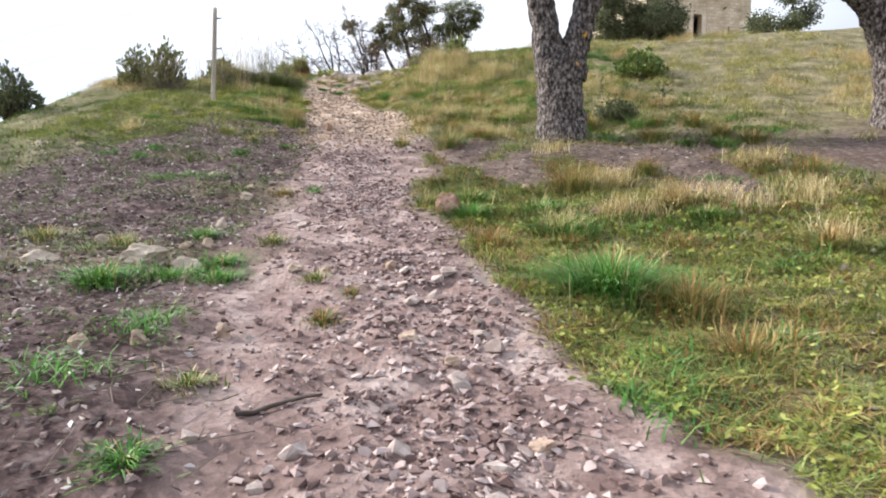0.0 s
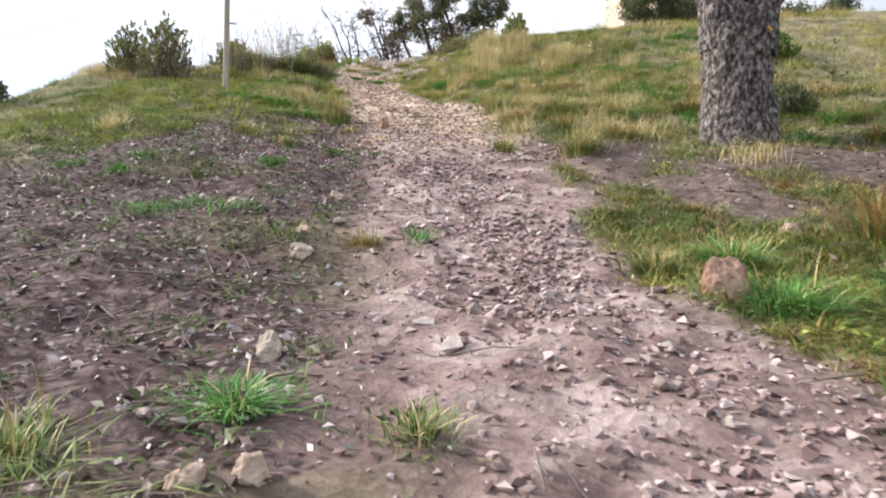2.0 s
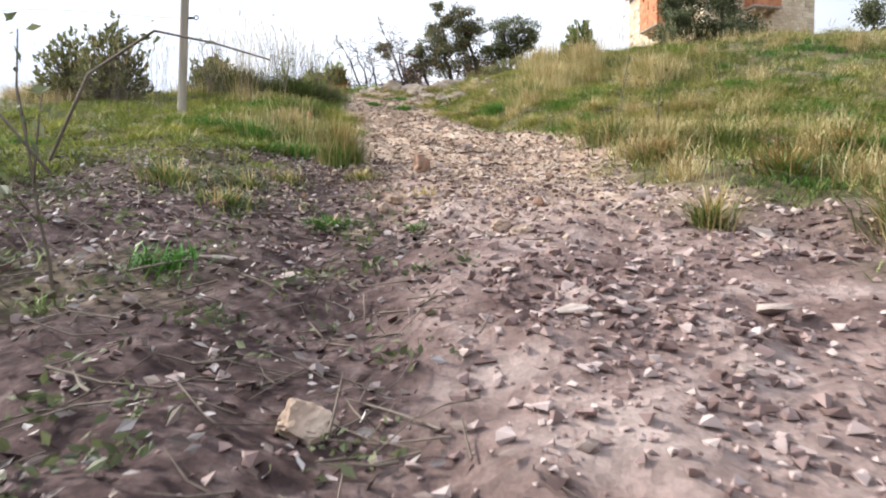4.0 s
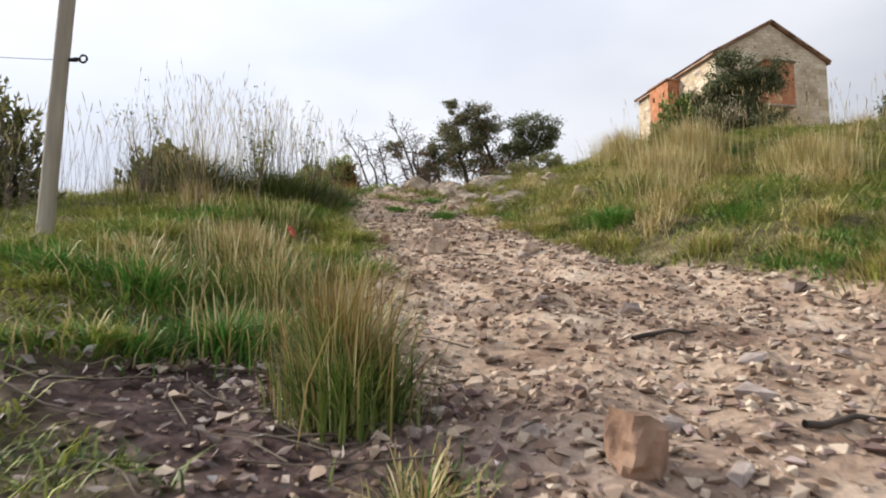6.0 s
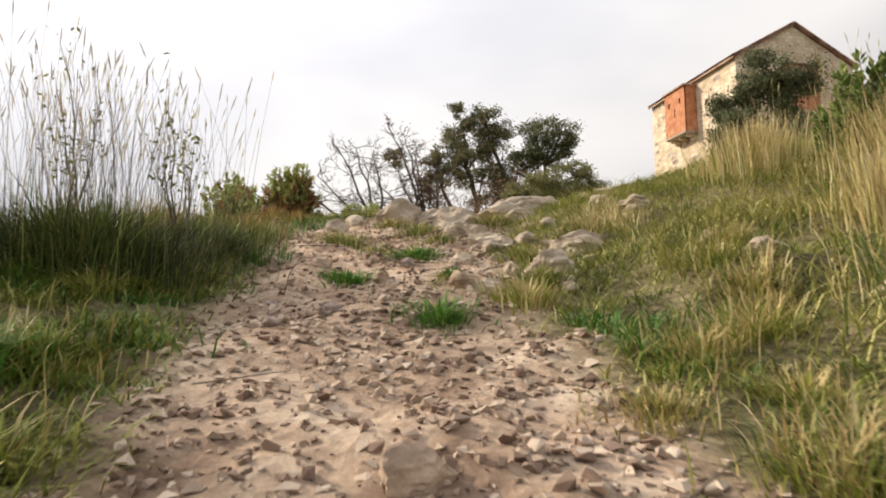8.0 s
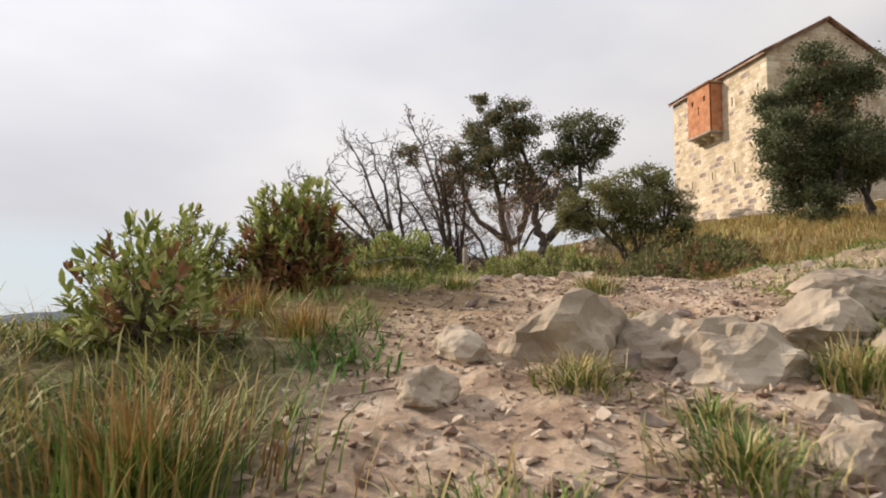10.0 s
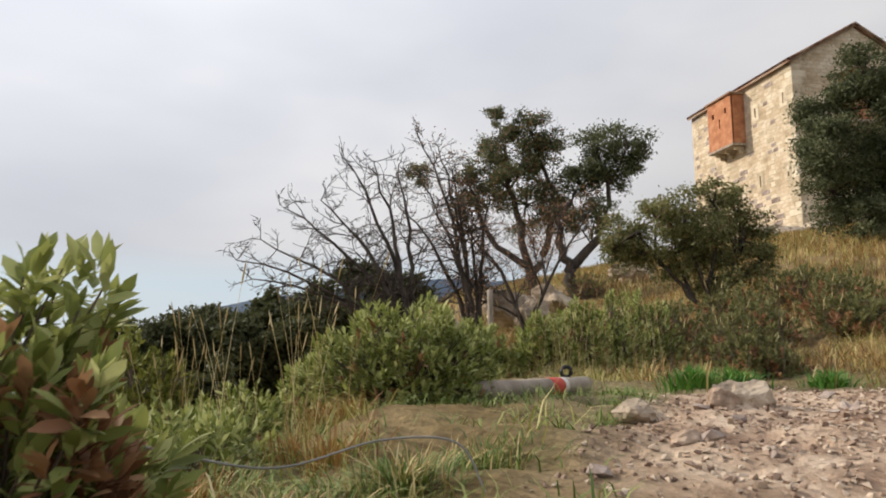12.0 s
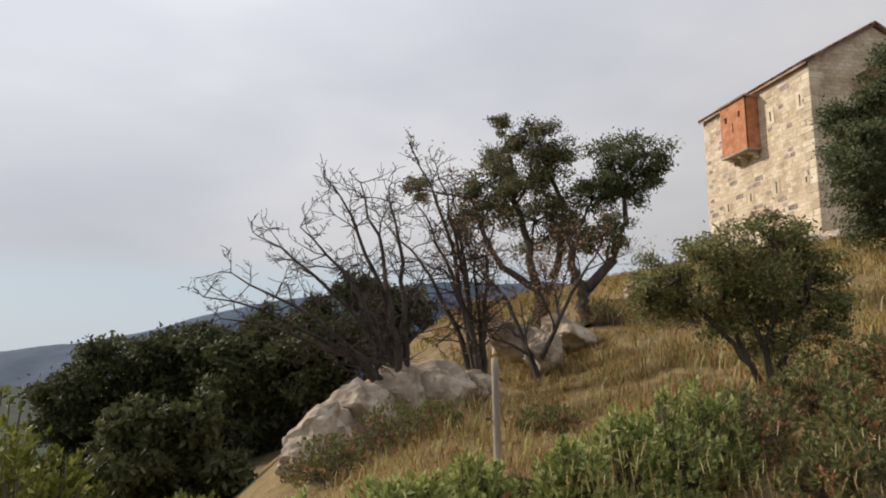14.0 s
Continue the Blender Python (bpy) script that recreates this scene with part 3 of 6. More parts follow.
def build_tower():
    tower = thing("tower", TC, "tall stone watchtower house with gabled tile roof on rocky ground", "tower")
    rel = plane_matrix(Vector(), TV)

    def put(name, me, m, label="", parent=tower):
        ob = part(name, me, parent, label)
        ob.matrix_local = m
        return ob

    gable_holes = [slit(3.35, 35.5, 36.95), slit(14.9, 35.0, 36.4), slit(14.6, 26.3, 27.5), (7.9, 9.5, 24.9, 29.0)]
    put("wall", wall_mesh("gable_wall", T_WID, T_BASE, T_EAVE, gable_holes, 1.2, M_MASON, gable=T_PEAK - T_EAVE), rel)
    # the long side runs back from the near corner; its own x goes towards that corner
    side_holes = [slit(T_LEN - a, b, c) for a, b, c in ((1.75, 36.3, 37.7), (7.2, 36.2, 37.5), (1.75, 27.0, 28.3), (7.05, 26.9, 28.3), (12.2, 26.9, 28.0), (17.3, 26.5, 27.6))]
    side = plane_matrix(TU * T_LEN, -TU)
    put("wall", wall_mesh("side_wall", T_LEN, T_BASE, T_EAVE, side_holes, 1.2, M_MASON), side)
    put("wall", wall_mesh("far_gable", T_WID, T_BASE, T_EAVE, [], 1.2, M_MASON, gable=T_PEAK - T_EAVE), plane_matrix(TU * T_LEN + TV * T_WID, -TV))
    put("wall", wall_mesh("far_side", T_LEN, T_BASE, T_EAVE, [], 1.2, M_MASON), plane_matrix(TV * T_WID, TU))
    # added dark slabs, unseen inside, keep daylight from shining through
    for z in (T_BASE + 9.5, T_BASE + 18):
        put("inner_floor", from_bm("inner_floor", box_bm(1.3, T_WID - 1.3, 1.3, T_LEN - 1.3, z, z + 0.3), M_DARK), rel)
    # roof slabs
    over, th = 0.55, 0.35
    for sgn in (0, 1):
        bm = bmesh.new()
        w2, rise = T_WID / 2, T_PEAK - T_EAVE
        sl = rise / w2
        xa, za = -over, T_EAVE - over * sl + 0.05
        xb, zb = w2, T_PEAK + 0.05
        pts = []
        for yy in (-0.35, T_LEN + 0.35):
            for px, pz in ((xa, za), (xb, zb), (xb, zb + th), (xa, za + th)):
                pts.append(bm.verts.new((px if not sgn else T_WID - px, yy, pz)))
        for q in ((0, 1, 2, 3), (7, 6, 5, 4), (0, 4, 5, 1), (1, 5, 6, 2), (2, 6, 7, 3), (3, 7, 4, 0)):
            bm.faces.new([pts[k] for k in q])
        bmesh.ops.recalc_face_normals(bm, faces=bm.faces)
        roof = put("roof", from_bm("roof", bm, M_TILE), rel, "reddish brown canal tile roof")
        # tile rows along the slope, as half pipes
        if sgn == 0:
            for k in range(44):
                yy = -0.1 + k * (T_LEN + 0.2) / 43
                line = [([(xa - 0.12, yy, za + th + 0.02), (xb, yy, zb + th + 0.02)], [0.17, 0.17])]
                v, f = tubes(line, 6)
                part("tile", mesh_np("tile", v, f, M_TILE), roof)
        for k in range(20):
            s0, s1 = k / 20, (k + 1) / 20
            p0 = Vector((xa + (xb - xa) * s0, -0.38, za + (zb - za) * s0 + th))
            p1 = Vector((xa + (xb - xa) * s1, -0.38, za + (zb - za) * s1 + th + 0.05))
            if sgn:
                p0.x, p1.x = T_WID - p0.x, T_WID - p1.x
            v, f = tubes([([p0, p1], [0.2, 0.17])], 6)
            part("verge_tile", mesh_np("verge_tile", v, f, M_TILE), roof)

    # brick box over the door and one on the long side, on stone corbels
    def bretasche(m, x0, x1, z0, z1, out, slits, label):
        box = part("bartizan", wall_mesh("bartizan_front", x1 - x0, z0, z1, slits, 0.25, M_BRICK), tower, label)
        box.matrix_local = m @ Matrix.Translation((x0, -out, 0))
        for xx in (x0, x1 - 0.25):
            p = part("side_panel", from_bm("side_panel", box_bm(xx - x0, xx - x0 + 0.25, 0.26, out - 0.005, z0, z1), M_BRICK), box)
        part("floor_slab", from_bm("floor_slab", box_bm(-0.15, x1 - x0 + 0.15, -0.1, out - 0.005, z0 - 0.3, z0 - 0.004, 0.04), M_WOOD), box)
        part("cap", from_bm("cap", box_bm(-0.3, x1 - x0 + 0.3, -0.3, out - 0.005, z1 + 0.004, z1 + 0.28, 0.05), M_TILE), box, "tiled top")
        for k in range(3):
            xx = (x1 - x0) * (0.12 + 0.38 * k)
            part("corbel", from_bm("corbel", box_bm(xx - 0.2, xx + 0.2, out * 0.25, out - 0.005, z0 - 0.75, z0 - 0.305, 0.08), M_QUOIN), box, "dressed stone corbel")
            part("corbel", from_bm("corbel", box_bm(xx - 0.2, xx + 0.2, out * 0.6, out - 0.005, z0 - 1.2, z0 - 0.755, 0.08), M_QUOIN), box, "dressed stone corbel")

    bretasche(rel, 6.65, 11.2, 33.4, 39.6, 2.1, [slit(2.3, 36.2, 37.3), (0.9, 1.5, 37.6, 38.3), (3.1, 3.7, 37.6, 38.3)], "orange brick box jutting from the gable wall")
    bretasche(side, T_LEN - 14.9, T_LEN - 9.44, 33.4, 40.2, 2.0, [slit(2.7, 36.2, 37.5), (1.0, 1.5, 37.9, 38.7), (3.9, 4.4, 37.9, 38.7)], "orange brick box jutting from the long wall")
    # dressed corner stones
    rnd = random.Random(5)
    wall_q = tower
    z, k = T_BASE + 1.5, 0
    while z < T_EAVE - 0.7:
        h = rnd.uniform(0.75, 1.05)
        a, b = (1.9, 1.1) if k % 2 else (1.1, 1.9)
        a, b = a * rnd.uniform(0.85, 1.2), b * rnd.uniform(0.85, 1.2)
        put("quoin", from_bm("quoin", box_bm(-0.05, a, -0.05, b, z, z + h - 0.04, 0.05), M_QUOIN), rel)
        put("quoin", from_bm("quoin", box_bm(T_WID - b, T_WID + 0.05, -0.05, a, z, z + h - 0.04, 0.05), M_QUOIN), rel)
        z += h
        k += 1
    # single stones that stand out of the long wall
    blocks = [from_bm("stone", box_bm(0, w, -0.035, 0.05, 0, h, 0.03), M_QUOIN if k % 3 else M_STONE) for k, (w, h) in enumerate(((0.9, 0.5), (1.3, 0.55), (0.7, 0.45), (1.6, 0.6), (1.1, 0.4), (0.8, 0.6)))]
    sizes = ((0.9, 0.5), (1.3, 0.55), (0.7, 0.45), (1.6, 0.6), (1.1, 0.4), (0.8, 0.6))
    keep_out = [(a - 0.6, b + 0.6, c - 0.5, d + 0.55) for a, b, c, d in side_holes] + [(T_LEN - 15.1, T_LEN - 9.2, 31.9, 41)]
    count, zz = 0, T_BASE + 4.2
    while zz < T_EAVE - 0.8 and count < 290:
        xx = 0.2 + rnd.uniform(0, 0.8)
        while xx < T_LEN - 4.2:
            k = rnd.randrange(6)
            w, h = sizes[k]
            if rnd.random() < 0.62 and not any(xx < b and xx + w > a and zz < d and zz + h > c for a, b, c, d in keep_out):
                put("stone", blocks[k], side @ Matrix.Translation((xx, 0, zz + rnd.uniform(-0.05, 0.05))))
                count += 1
            xx += w + rnd.uniform(0.05, 0.5)
        zz += 0.72
    # dressed frames of the slits on the long wall and of the door
    for xa, xb, za, zb in side_holes:
        put("slit_frame", wall_mesh("slit_frame", xb - xa + 1.1, za - 0.45, zb + 0.5, [(0.55, xb - xa + 0.55, za, zb)], 0.1, M_QUOIN), side @ Matrix.Translation((xa - 0.55, -0.05, 0)))
    put("door_frame", wall_mesh("door_frame", 3.0, 24.6, 29.8, [(0.7, 2.3, 24.9, 29.0)], 0.12, M_QUOIN), rel @ Matrix.Translation((7.2, -0.06, 0)))
    return tower


build_tower()


# ---- stones ----
RNG = np.random.default_rng(7)


def hull_mesh(name, seed, flat, mat, points=15, size=1.0):
    rnd = random.Random(seed)
    bm = bmesh.new()
    for _ in range(points):
        v = Vector((rnd.gauss(0, 1), rnd.gauss(0, 1), rnd.gauss(0, 1))).normalized() * rnd.uniform(0.75, 1.0)
        bm.verts.new((v.x * size * rnd.uniform(0.7, 1), v.y * size * 0.8, v.z * size * flat))
    bmesh.ops.convex_hull(bm, input=bm.verts)
    bmesh.ops.delete(bm, geom=[v for v in bm.verts if not v.link_faces], context="VERTS")
    return from_bm(name, bm, mat)


def hull_arrays(seed, flat):
    me = hull_mesh("tmp", seed, flat, M_GRAVEL, points=8)
    v = np.array([p.co for p in me.vertices])
    f = np.array([list(p.vertices) for p in me.polygons])
    bpy.data.meshes.remove(me)
    return v, f


def spin(n):
    """n random turns as matrices, mostly about the upright axis."""
    a, b = RNG.uniform(0, 2 * np.pi, n), RNG.normal(0, 0.35, n)
    ca, sa, cb, sb = np.cos(a), np.sin(a), np.cos(b), np.sin(b)
    o, z = np.ones(n), np.zeros(n)
    rz = np.stack([np.stack([ca, -sa, z], -1), np.stack([sa, ca, z], -1), np.stack([z, z, o], -1)], 1)
    rx = np.stack([np.stack([o, z, z], -1), np.stack([z, cb, -sb], -1), np.stack([z, sb, cb], -1)], 1)
    return rz @ rx


def stone_places(n, spread=1.3):
    """Places along the trodden way and the rubble beside it."""
    y = 1.5 + 33.5 * RNG.random(n) ** 1.15
    off = np.where(y < 13, RNG.normal(-0.08, 0.42, n), RNG.normal(0, spread, n))
    wide = RNG.random(n) < 0.42
    off = np.where(wide, RNG.uniform(-5.5, 2.0, n), off)
    x = path_x(y) + off
    keep = turf_at(x, y) < 0.55 + 0.3 * RNG.random(n)
    return x[keep], y[keep]


def build_gravel(y0, y1, n, big, mat, label):
    x, y = stone_places(n)
    dens = 0.5 + 0.5 * vnoise(x, y, 1.3, 31)
    keep = (RNG.random(len(x)) < 0.25 + 0.75 * dens) & (y + RNG.normal(0, 1.2, len(y)) > y0) & (y + RNG.normal(0, 1.2, len(y)) < y1)
    x, y = x[keep], y[keep]
    size = 0.012 + big * (1 - 0.35 * sstep(26, 29, y)) * RNG.random(len(x)) ** 2.9
    z = height(x, y) + size * 0.2
    rot = spin(len(x))
    vs, fs, o = [], [], 0
    for k in range(8):
        hv, hf = hull_arrays(100 + k, 0.55)
        sel = np.arange(len(x)) % 8 == k
        p = np.einsum("nij,vj->nvi", rot[sel], hv) * size[sel, None, None] + np.stack([x, y, z], -1)[sel][:, None]
        m = sel.sum()
        vs.append(p.reshape(-1, 3))
        fs.append((hf[None] + (np.arange(m) * len(hv))[:, None, None]).reshape(-1, 3) + o)
        o += m * len(hv)
    me = mesh_np("gravel", np.concatenate(vs), [np.concatenate(fs)], mat, smooth=False)
    tagged(new("gravel", me), label, "gravel", kind="stuff")


def build_stones():
    kinds = [hull_mesh("stone", 40 + k, 0.35 + 0.05 * k, M_STONE) for k in range(9)]
    x, y = stone_places(900)
    x, y = x[:255], y[:255]
    for k, (a, b) in enumerate(zip(x, y)):
        s = 0.04 + 0.075 * RNG.random() ** 2
        ob = part("stone", kinds[k % 9], ground)
        ob.matrix_basis = Matrix.Translation((a, b, gz(a, b) + s * 0.18)) @ pose(0, 0, 0, RNG.normal(0, 14), RNG.normal(0, 14), RNG.uniform(0, 360)) @ Matrix.Diagonal((s * RNG.uniform(0.8, 1.3), s, s, 1))


def rock_mesh(name, sx, sy, sz, seed, mat=None, cuts=3, rough=0.16):
    """A weathered boulder: planed off, cracked and pitted."""
    bm = bmesh.new()
    bmesh.ops.create_icosphere(bm, subdivisions=cuts + 1, radius=1)
    rnd = random.Random(seed)
    planes = [(Vector((rnd.gauss(0, 1), rnd.gauss(0, 1), rnd.gauss(0, 0.8))).normalized(), rnd.uniform(0.5, 0.8)) for _ in range(12)]
    off = Vector((rnd.uniform(-9, 9), rnd.uniform(-9, 9), rnd.uniform(-9, 9)))
    for v in bm.verts:
        p = v.co.copy()
        for n, d in planes:
            over = p.dot(n) - d
            if over > 0:
                p -= n * over * 0.9
        p += p.normalized() * (rough * noise.fractal(p * 1.9 + off, 1.0, 2.0, 4) + rough * 0.5 * (noise.noise(p * 5 + off)))
        v.co = Vector((p.x * sx, p.y * sy, p.z * sz))
    return from_bm(name, bm, mat or M_ROCK, smooth=False)


def rock(x, y, sx, sy, sz, seed, label, dz=0.0, turn=0.0, cuts=3, group="", rough=0.16, mat=None):
    ob = thing("rock", (x, y, gz(x, y) + dz), label, "rock", group, me=rock_mesh("rock", sx, sy, sz, seed, mat, cuts, rough))
    ob.rotation_euler = (0, 0, radians(turn))
    return ob


CREST = "crest rocks"
for k, (x, y, sx, sy, sz, turn) in enumerate([
        (-4.05, 28.05, 0.36, 0.3, 0.34, 15), (-3.72, 28.0, 0.26, 0.22, 0.26, 60), (-3.36, 27.8, 0.38, 0.3, 0.24, 10), (-2.9, 28.2, 0.42, 0.3, 0.24, 40), (-2.3, 28.7, 0.5, 0.36, 0.22, 20),
        (-4.62, 28.0, 0.22, 0.2, 0.14, 0), (-4.72, 27.4, 0.16, 0.14, 0.1, 70), (-3.39, 26.95, 0.2, 0.14, 0.14, 80), (-3.12, 26.75, 0.14, 0.12, 0.16, 30), (-3.1, 26.3, 0.26, 0.18, 0.16, 15),
        (-3.0, 25.85, 0.24, 0.17, 0.15, 75), (-3.31, 25.22, 0.17, 0.13, 0.1, 5), (-3.0, 25.4, 0.13, 0.1, 0.08, 50), (-2.58, 27.8, 0.24, 0.18, 0.12, 25), (-1.57, 26.75, 0.3, 0.2, 0.12, 35), (-1.2, 29.3, 0.3, 0.25, 0.14, 5)]):
    rock(x, y, sx, sy, sz, 60 + k, "pale grey limestone rock bedded in the path crest", 0.0, turn, group=CREST)
rock(-2.28, 25.75, 0.42, 0.24, 0.2, 80, "long smooth pale rock half sunk in the grass", 0.02, 15)
rock(-2.72, 24.75, 0.27, 0.2, 0.16, 81, "pale rounded rock at the edge of the turf", 0.0, 60)
rock(-2.73, 16.6, 0.12, 0.1, 0.13, 82, "reddish brown block of stone standing on the footpath", 0.05, 20, cuts=2, mat=M_BROWNROCK)
rock(-2.72, 6.12, 0.24, 0.15, 0.13, 83, "flat grey stone slab lying in the rubble", 0.02, 10)
rock(-2.36, 6.2, 0.14, 0.1, 0.1, 84, "flat grey stone lying in the rubble", 0.02, 50)
rock(-3.6, 6.3, 0.2, 0.15, 0.1, 85, "flat grey stone lying among leaf litter", 0.02, 0)
rock(-0.1, 8.6, 0.17, 0.15, 0.2, 86, "rounded brown stone beside the grass", 0.05, 0, mat=M_BROWNROCK)
rock(-3.17, 33.2, 0.22, 0.17, 0.19, 87, "grey limestone rock at the path's edge", 0.03, 30)
rock(-3.95, 32.75, 0.2, 0.15, 0.14, 88, "grey limestone rock at the path's edge", 0.03, 70)
rock(-2.2, 32.6, 0.17, 0.14, 0.1, 89, "grey limestone rock at the path's edge", 0.02, 10)
for k in range(20):
    ty = RNG.uniform(22.8, 29.6)
    tx = float(path_x(ty)) + RNG.uniform(0.2, 2.4)
    a = RNG.uniform(0.07, 0.17)
    rock(tx, ty, a, a * 0.75, a * RNG.uniform(0.5, 0.8), 160 + k, "pale limestone stone bedded among grass on the crest", 0.01, RNG.uniform(0, 180), cuts=2, group=CREST)
SINGLE = "loose blocks on the path"
for k, (x, y, w, h, tint) in enumerate([
        (-3.41, 20.65, 0.25, 0.17, "tan"), (-3.42, 21.64, 0.2, 0.13, "tan"), (-2.97, 14.0, 0.17, 0.09, "pale"), (-2.94, 14.85, 0.13, 0.08, "pale"), (-2.86, 14.98, 0.14, 0.09, "pale"), (-3.0, 15.6, 0.13, 0.1, "brown"),
        (-3.2, 14.35, 0.15, 0.13, "brown"), (-2.52, 14.65, 0.12, 0.07, "pale"), (-1.8, 14.65, 0.12, 0.08, "brown"), (-4.0, 14.4, 0.14, 0.08, "brown"), (-2.12, 13.87, 0.14, 0.07, "pale"), (-2.0, 13.7, 0.16, 0.06, "pale"), (-3.5, 14.8, 0.12, 0.06, "pale"), (-3.66, 15.5, 0.12, 0.08, "brown"),
        (-3.43, 6.95, 0.18, 0.12, "grey"), (-2.34, 6.72, 0.12, 0.1, "pale"), (-2.54, 6.7, 0.13, 0.09, "pale"), (-2.77, 9.6, 0.2, 0.14, "grey"), (-2.84, 10.05, 0.17, 0.09, "pale"), (1.03, 10.1, 0.2, 0.12, "pale"), (1.62, 8.3, 0.2, 0.1, "pale"),
        (-1.39, 5.92, 0.13, 0.07, "pale"), (-2.56, 7.85, 0.16, 0.14, "grey"), (-1.16, 6.05, 0.09, 0.06, "pale"), (-0.64, 6.1, 0.12, 0.08, "pale"), (-3.68, 11.15, 0.18, 0.1, "grey"), (-2.84, 11.75, 0.24, 0.1, "pale"), (-2.0, 4.38, 0.13, 0.09, "pale"), (-1.54, 4.5, 0.11, 0.1, "pale"), (-2.3, 4.3, 0.12, 0.08, "pale"),
        (-0.43, 4.5, 0.15, 0.07, "pale"), (-0.16, 4.1, 0.13, 0.06, "pale"), (0.19, 3.25, 0.14, 0.07, "pale"), (-1.55, 15.9, 0.1, 0.06, "brown"), (-2.63, 21.15, 0.12, 0.09, "tan"), (-2.6, 20.5, 0.17, 0.12, "tan"), (-3.9, 20.95, 0.13, 0.09, "brown"), (-3.33, 21.4, 0.12, 0.08, "tan"),
        (-3.3, 24.3, 0.2, 0.13, "pale"), (-4.39, 25.15, 0.2, 0.1, "tan"), (-4.83, 25.3, 0.2, 0.09, "tan"), (-3.88, 24.7, 0.14, 0.08, "tan"), (-3.39, 24.8, 0.16, 0.08, "pale"), (-3.4, 32.9, 0.24, 0.12, "tan"), (-3.9, 31.9, 0.2, 0.08, "tan")]):
    rock(x, y, w * 0.56, w * 0.42, h * 0.7, 200 + k, f"angular {tint} block of limestone lying on the path", h * 0.2, 37 * k % 180, cuts=3, group=SINGLE, rough=0.13, mat={"brown": M_BROWNROCK, "tan": M_TANROCK, "pale": M_TANROCK}.get(tint))
BOULDERS = "outcrop under the bare trees"
for k, (x, y, sx, sy, sz, turn, dz) in enumerate([
        (-8.9, 49.0, 1.14, 1.0, 1.15, 0, 0.6), (-8.1, 50.0, 1.2, 1.06, 1.11, 37, 0.6), (-7.2, 51.5, 1.3, 1.14, 1.19, 74, 0.4), (-6.1, 52.5, 1.27, 1.12, 1.11, 21, 0.3), (-5.1, 53.5, 0.92, 0.81, 0.76, 58, 0.2), (-9.1, 48.4, 0.8, 0.7, 0.73, 5, 0.0), (-3.6, 58, 1.33, 1.17, 1.1, 42, 1.1), (-2.8, 57, 0.95, 0.84, 0.79, 79, 0.7), (-1.5, 60, 1.33, 1.17, 1.1, 26, 0.6), (4.5, 70, 2.0, 1.4, 0.9, 0, 0.2)]):
    rock(x, y, sx, sy, sz, 110 + k, "large pale grey limestone boulder on the slope", dz + 0.2, turn, cuts=3, group=BOULDERS)
LEDGE = "rock ledge at the tower's foot"
for k, (x, y, sx, sy, sz, turn) in enumerate([
        (29, 106, 4.0, 3.0, 1.3, 0), (34.5, 106.5, 4.2, 2.6, 1.2, 20), (40, 108, 4.5, 3.0, 1.0, 0), (26, 112, 3.5, 4, 1.5, 0), (37, 103.5, 5, 2.5, 0.9, 10), (44.5, 106, 4.2, 3, 1.0, 40)]):
    rock(x, y, sx, sy, sz, 140 + k, "broad grey rock ledge below the tower wall", 0.2, turn, cuts=3, group=LEDGE)


# ---- grass ----
def blades(p, h, az, lean, w, plain=False):
    """Curved tapered blades: p (n, 3) feet, h heights, az headings, lean how far the tip bends over, w widths."""
    n = len(p)
    d = np.stack([np.cos(az), np.sin(az), np.zeros(n)], -1)
    s = np.stack([-np.sin(az), np.cos(az), np.zeros(n)], -1)
    rows = []
    steps = ((0.0, 1.0), (0.5, 0.75)) if plain else ((0.0, 1.0), (0.4, 0.85), (0.75, 0.55))
    for t, k in steps:
        c = p + d * (lean * h * t**1.8)[:, None]
        c[:, 2] += h * (t - 0.33 * np.minimum(lean, 1.4) * t**2.4)
        rows += [c - s * (w * k / 2)[:, None], c + s * (w * k / 2)[:, None]]
    tip = p + d * (lean * h)[:, None]
    tip[:, 2] += h * (1 - 0.33 * np.minimum(lean, 1.4))
    v = np.stack([*rows, tip], 1).reshape(-1, 3)
    if plain:
        o = (np.arange(n) * 5)[:, None]
        return v, o + [0, 1, 3, 2], o + [2, 3, 4]
    o = (np.arange(n) * 7)[:, None]
    quads = np.concatenate([o + [0, 1, 3, 2], o + [2, 3, 5, 4]])
    return v, quads, o + [4, 5, 6]


def grass_mesh(name, x, y, h, w, lean, mat, az=None, z=None):
    n = len(x)
    az = RNG.uniform(0, 2 * np.pi, n) if az is None else az
    z = height(x, y) - 0.01 if z is None else z
    v, q, t = blades(np.stack([x, y, z], -1), h, az, lean, w, plain=True)
    return mesh_np(name, v, [q, t], mat)


def scatter(n, x0, x1, y0, y1):
    return RNG.uniform(x0, x1, n), RNG.uniform(y0, y1, n)


def clumped(n, centres_n, x0, x1, y0, y1, spread, want):
    """Places in loose clumps, where want(x, y) allows."""
    cx, cy = scatter(centres_n, x0, x1, y0, y1)
    keep = RNG.random(centres_n) < want(cx, cy)
    cx, cy = cx[keep], cy[keep]
    i = RNG.integers(0, len(cx), n)
    r = RNG.normal(0, 1, (2, n)) * spread * (0.6 + 0.8 * RNG.random(len(cx))[i])
    return cx[i] + r[0], cy[i] + r[1], i


def stuff(name, me, label, category="grass"):
    tagged(new(name, me), label, category, kind="stuff")


def on_way(x, y):
    """True where the trodden line must stay clear."""
    return np.abs(x - path_x(y)) < 0.75


def tall_ok(x, y):
    """Left of the path the grass stays short up to the fence post."""
    return 1 - 0.88 * (x < path_x(y)) * (1 - sstep(21, 23.5, y))


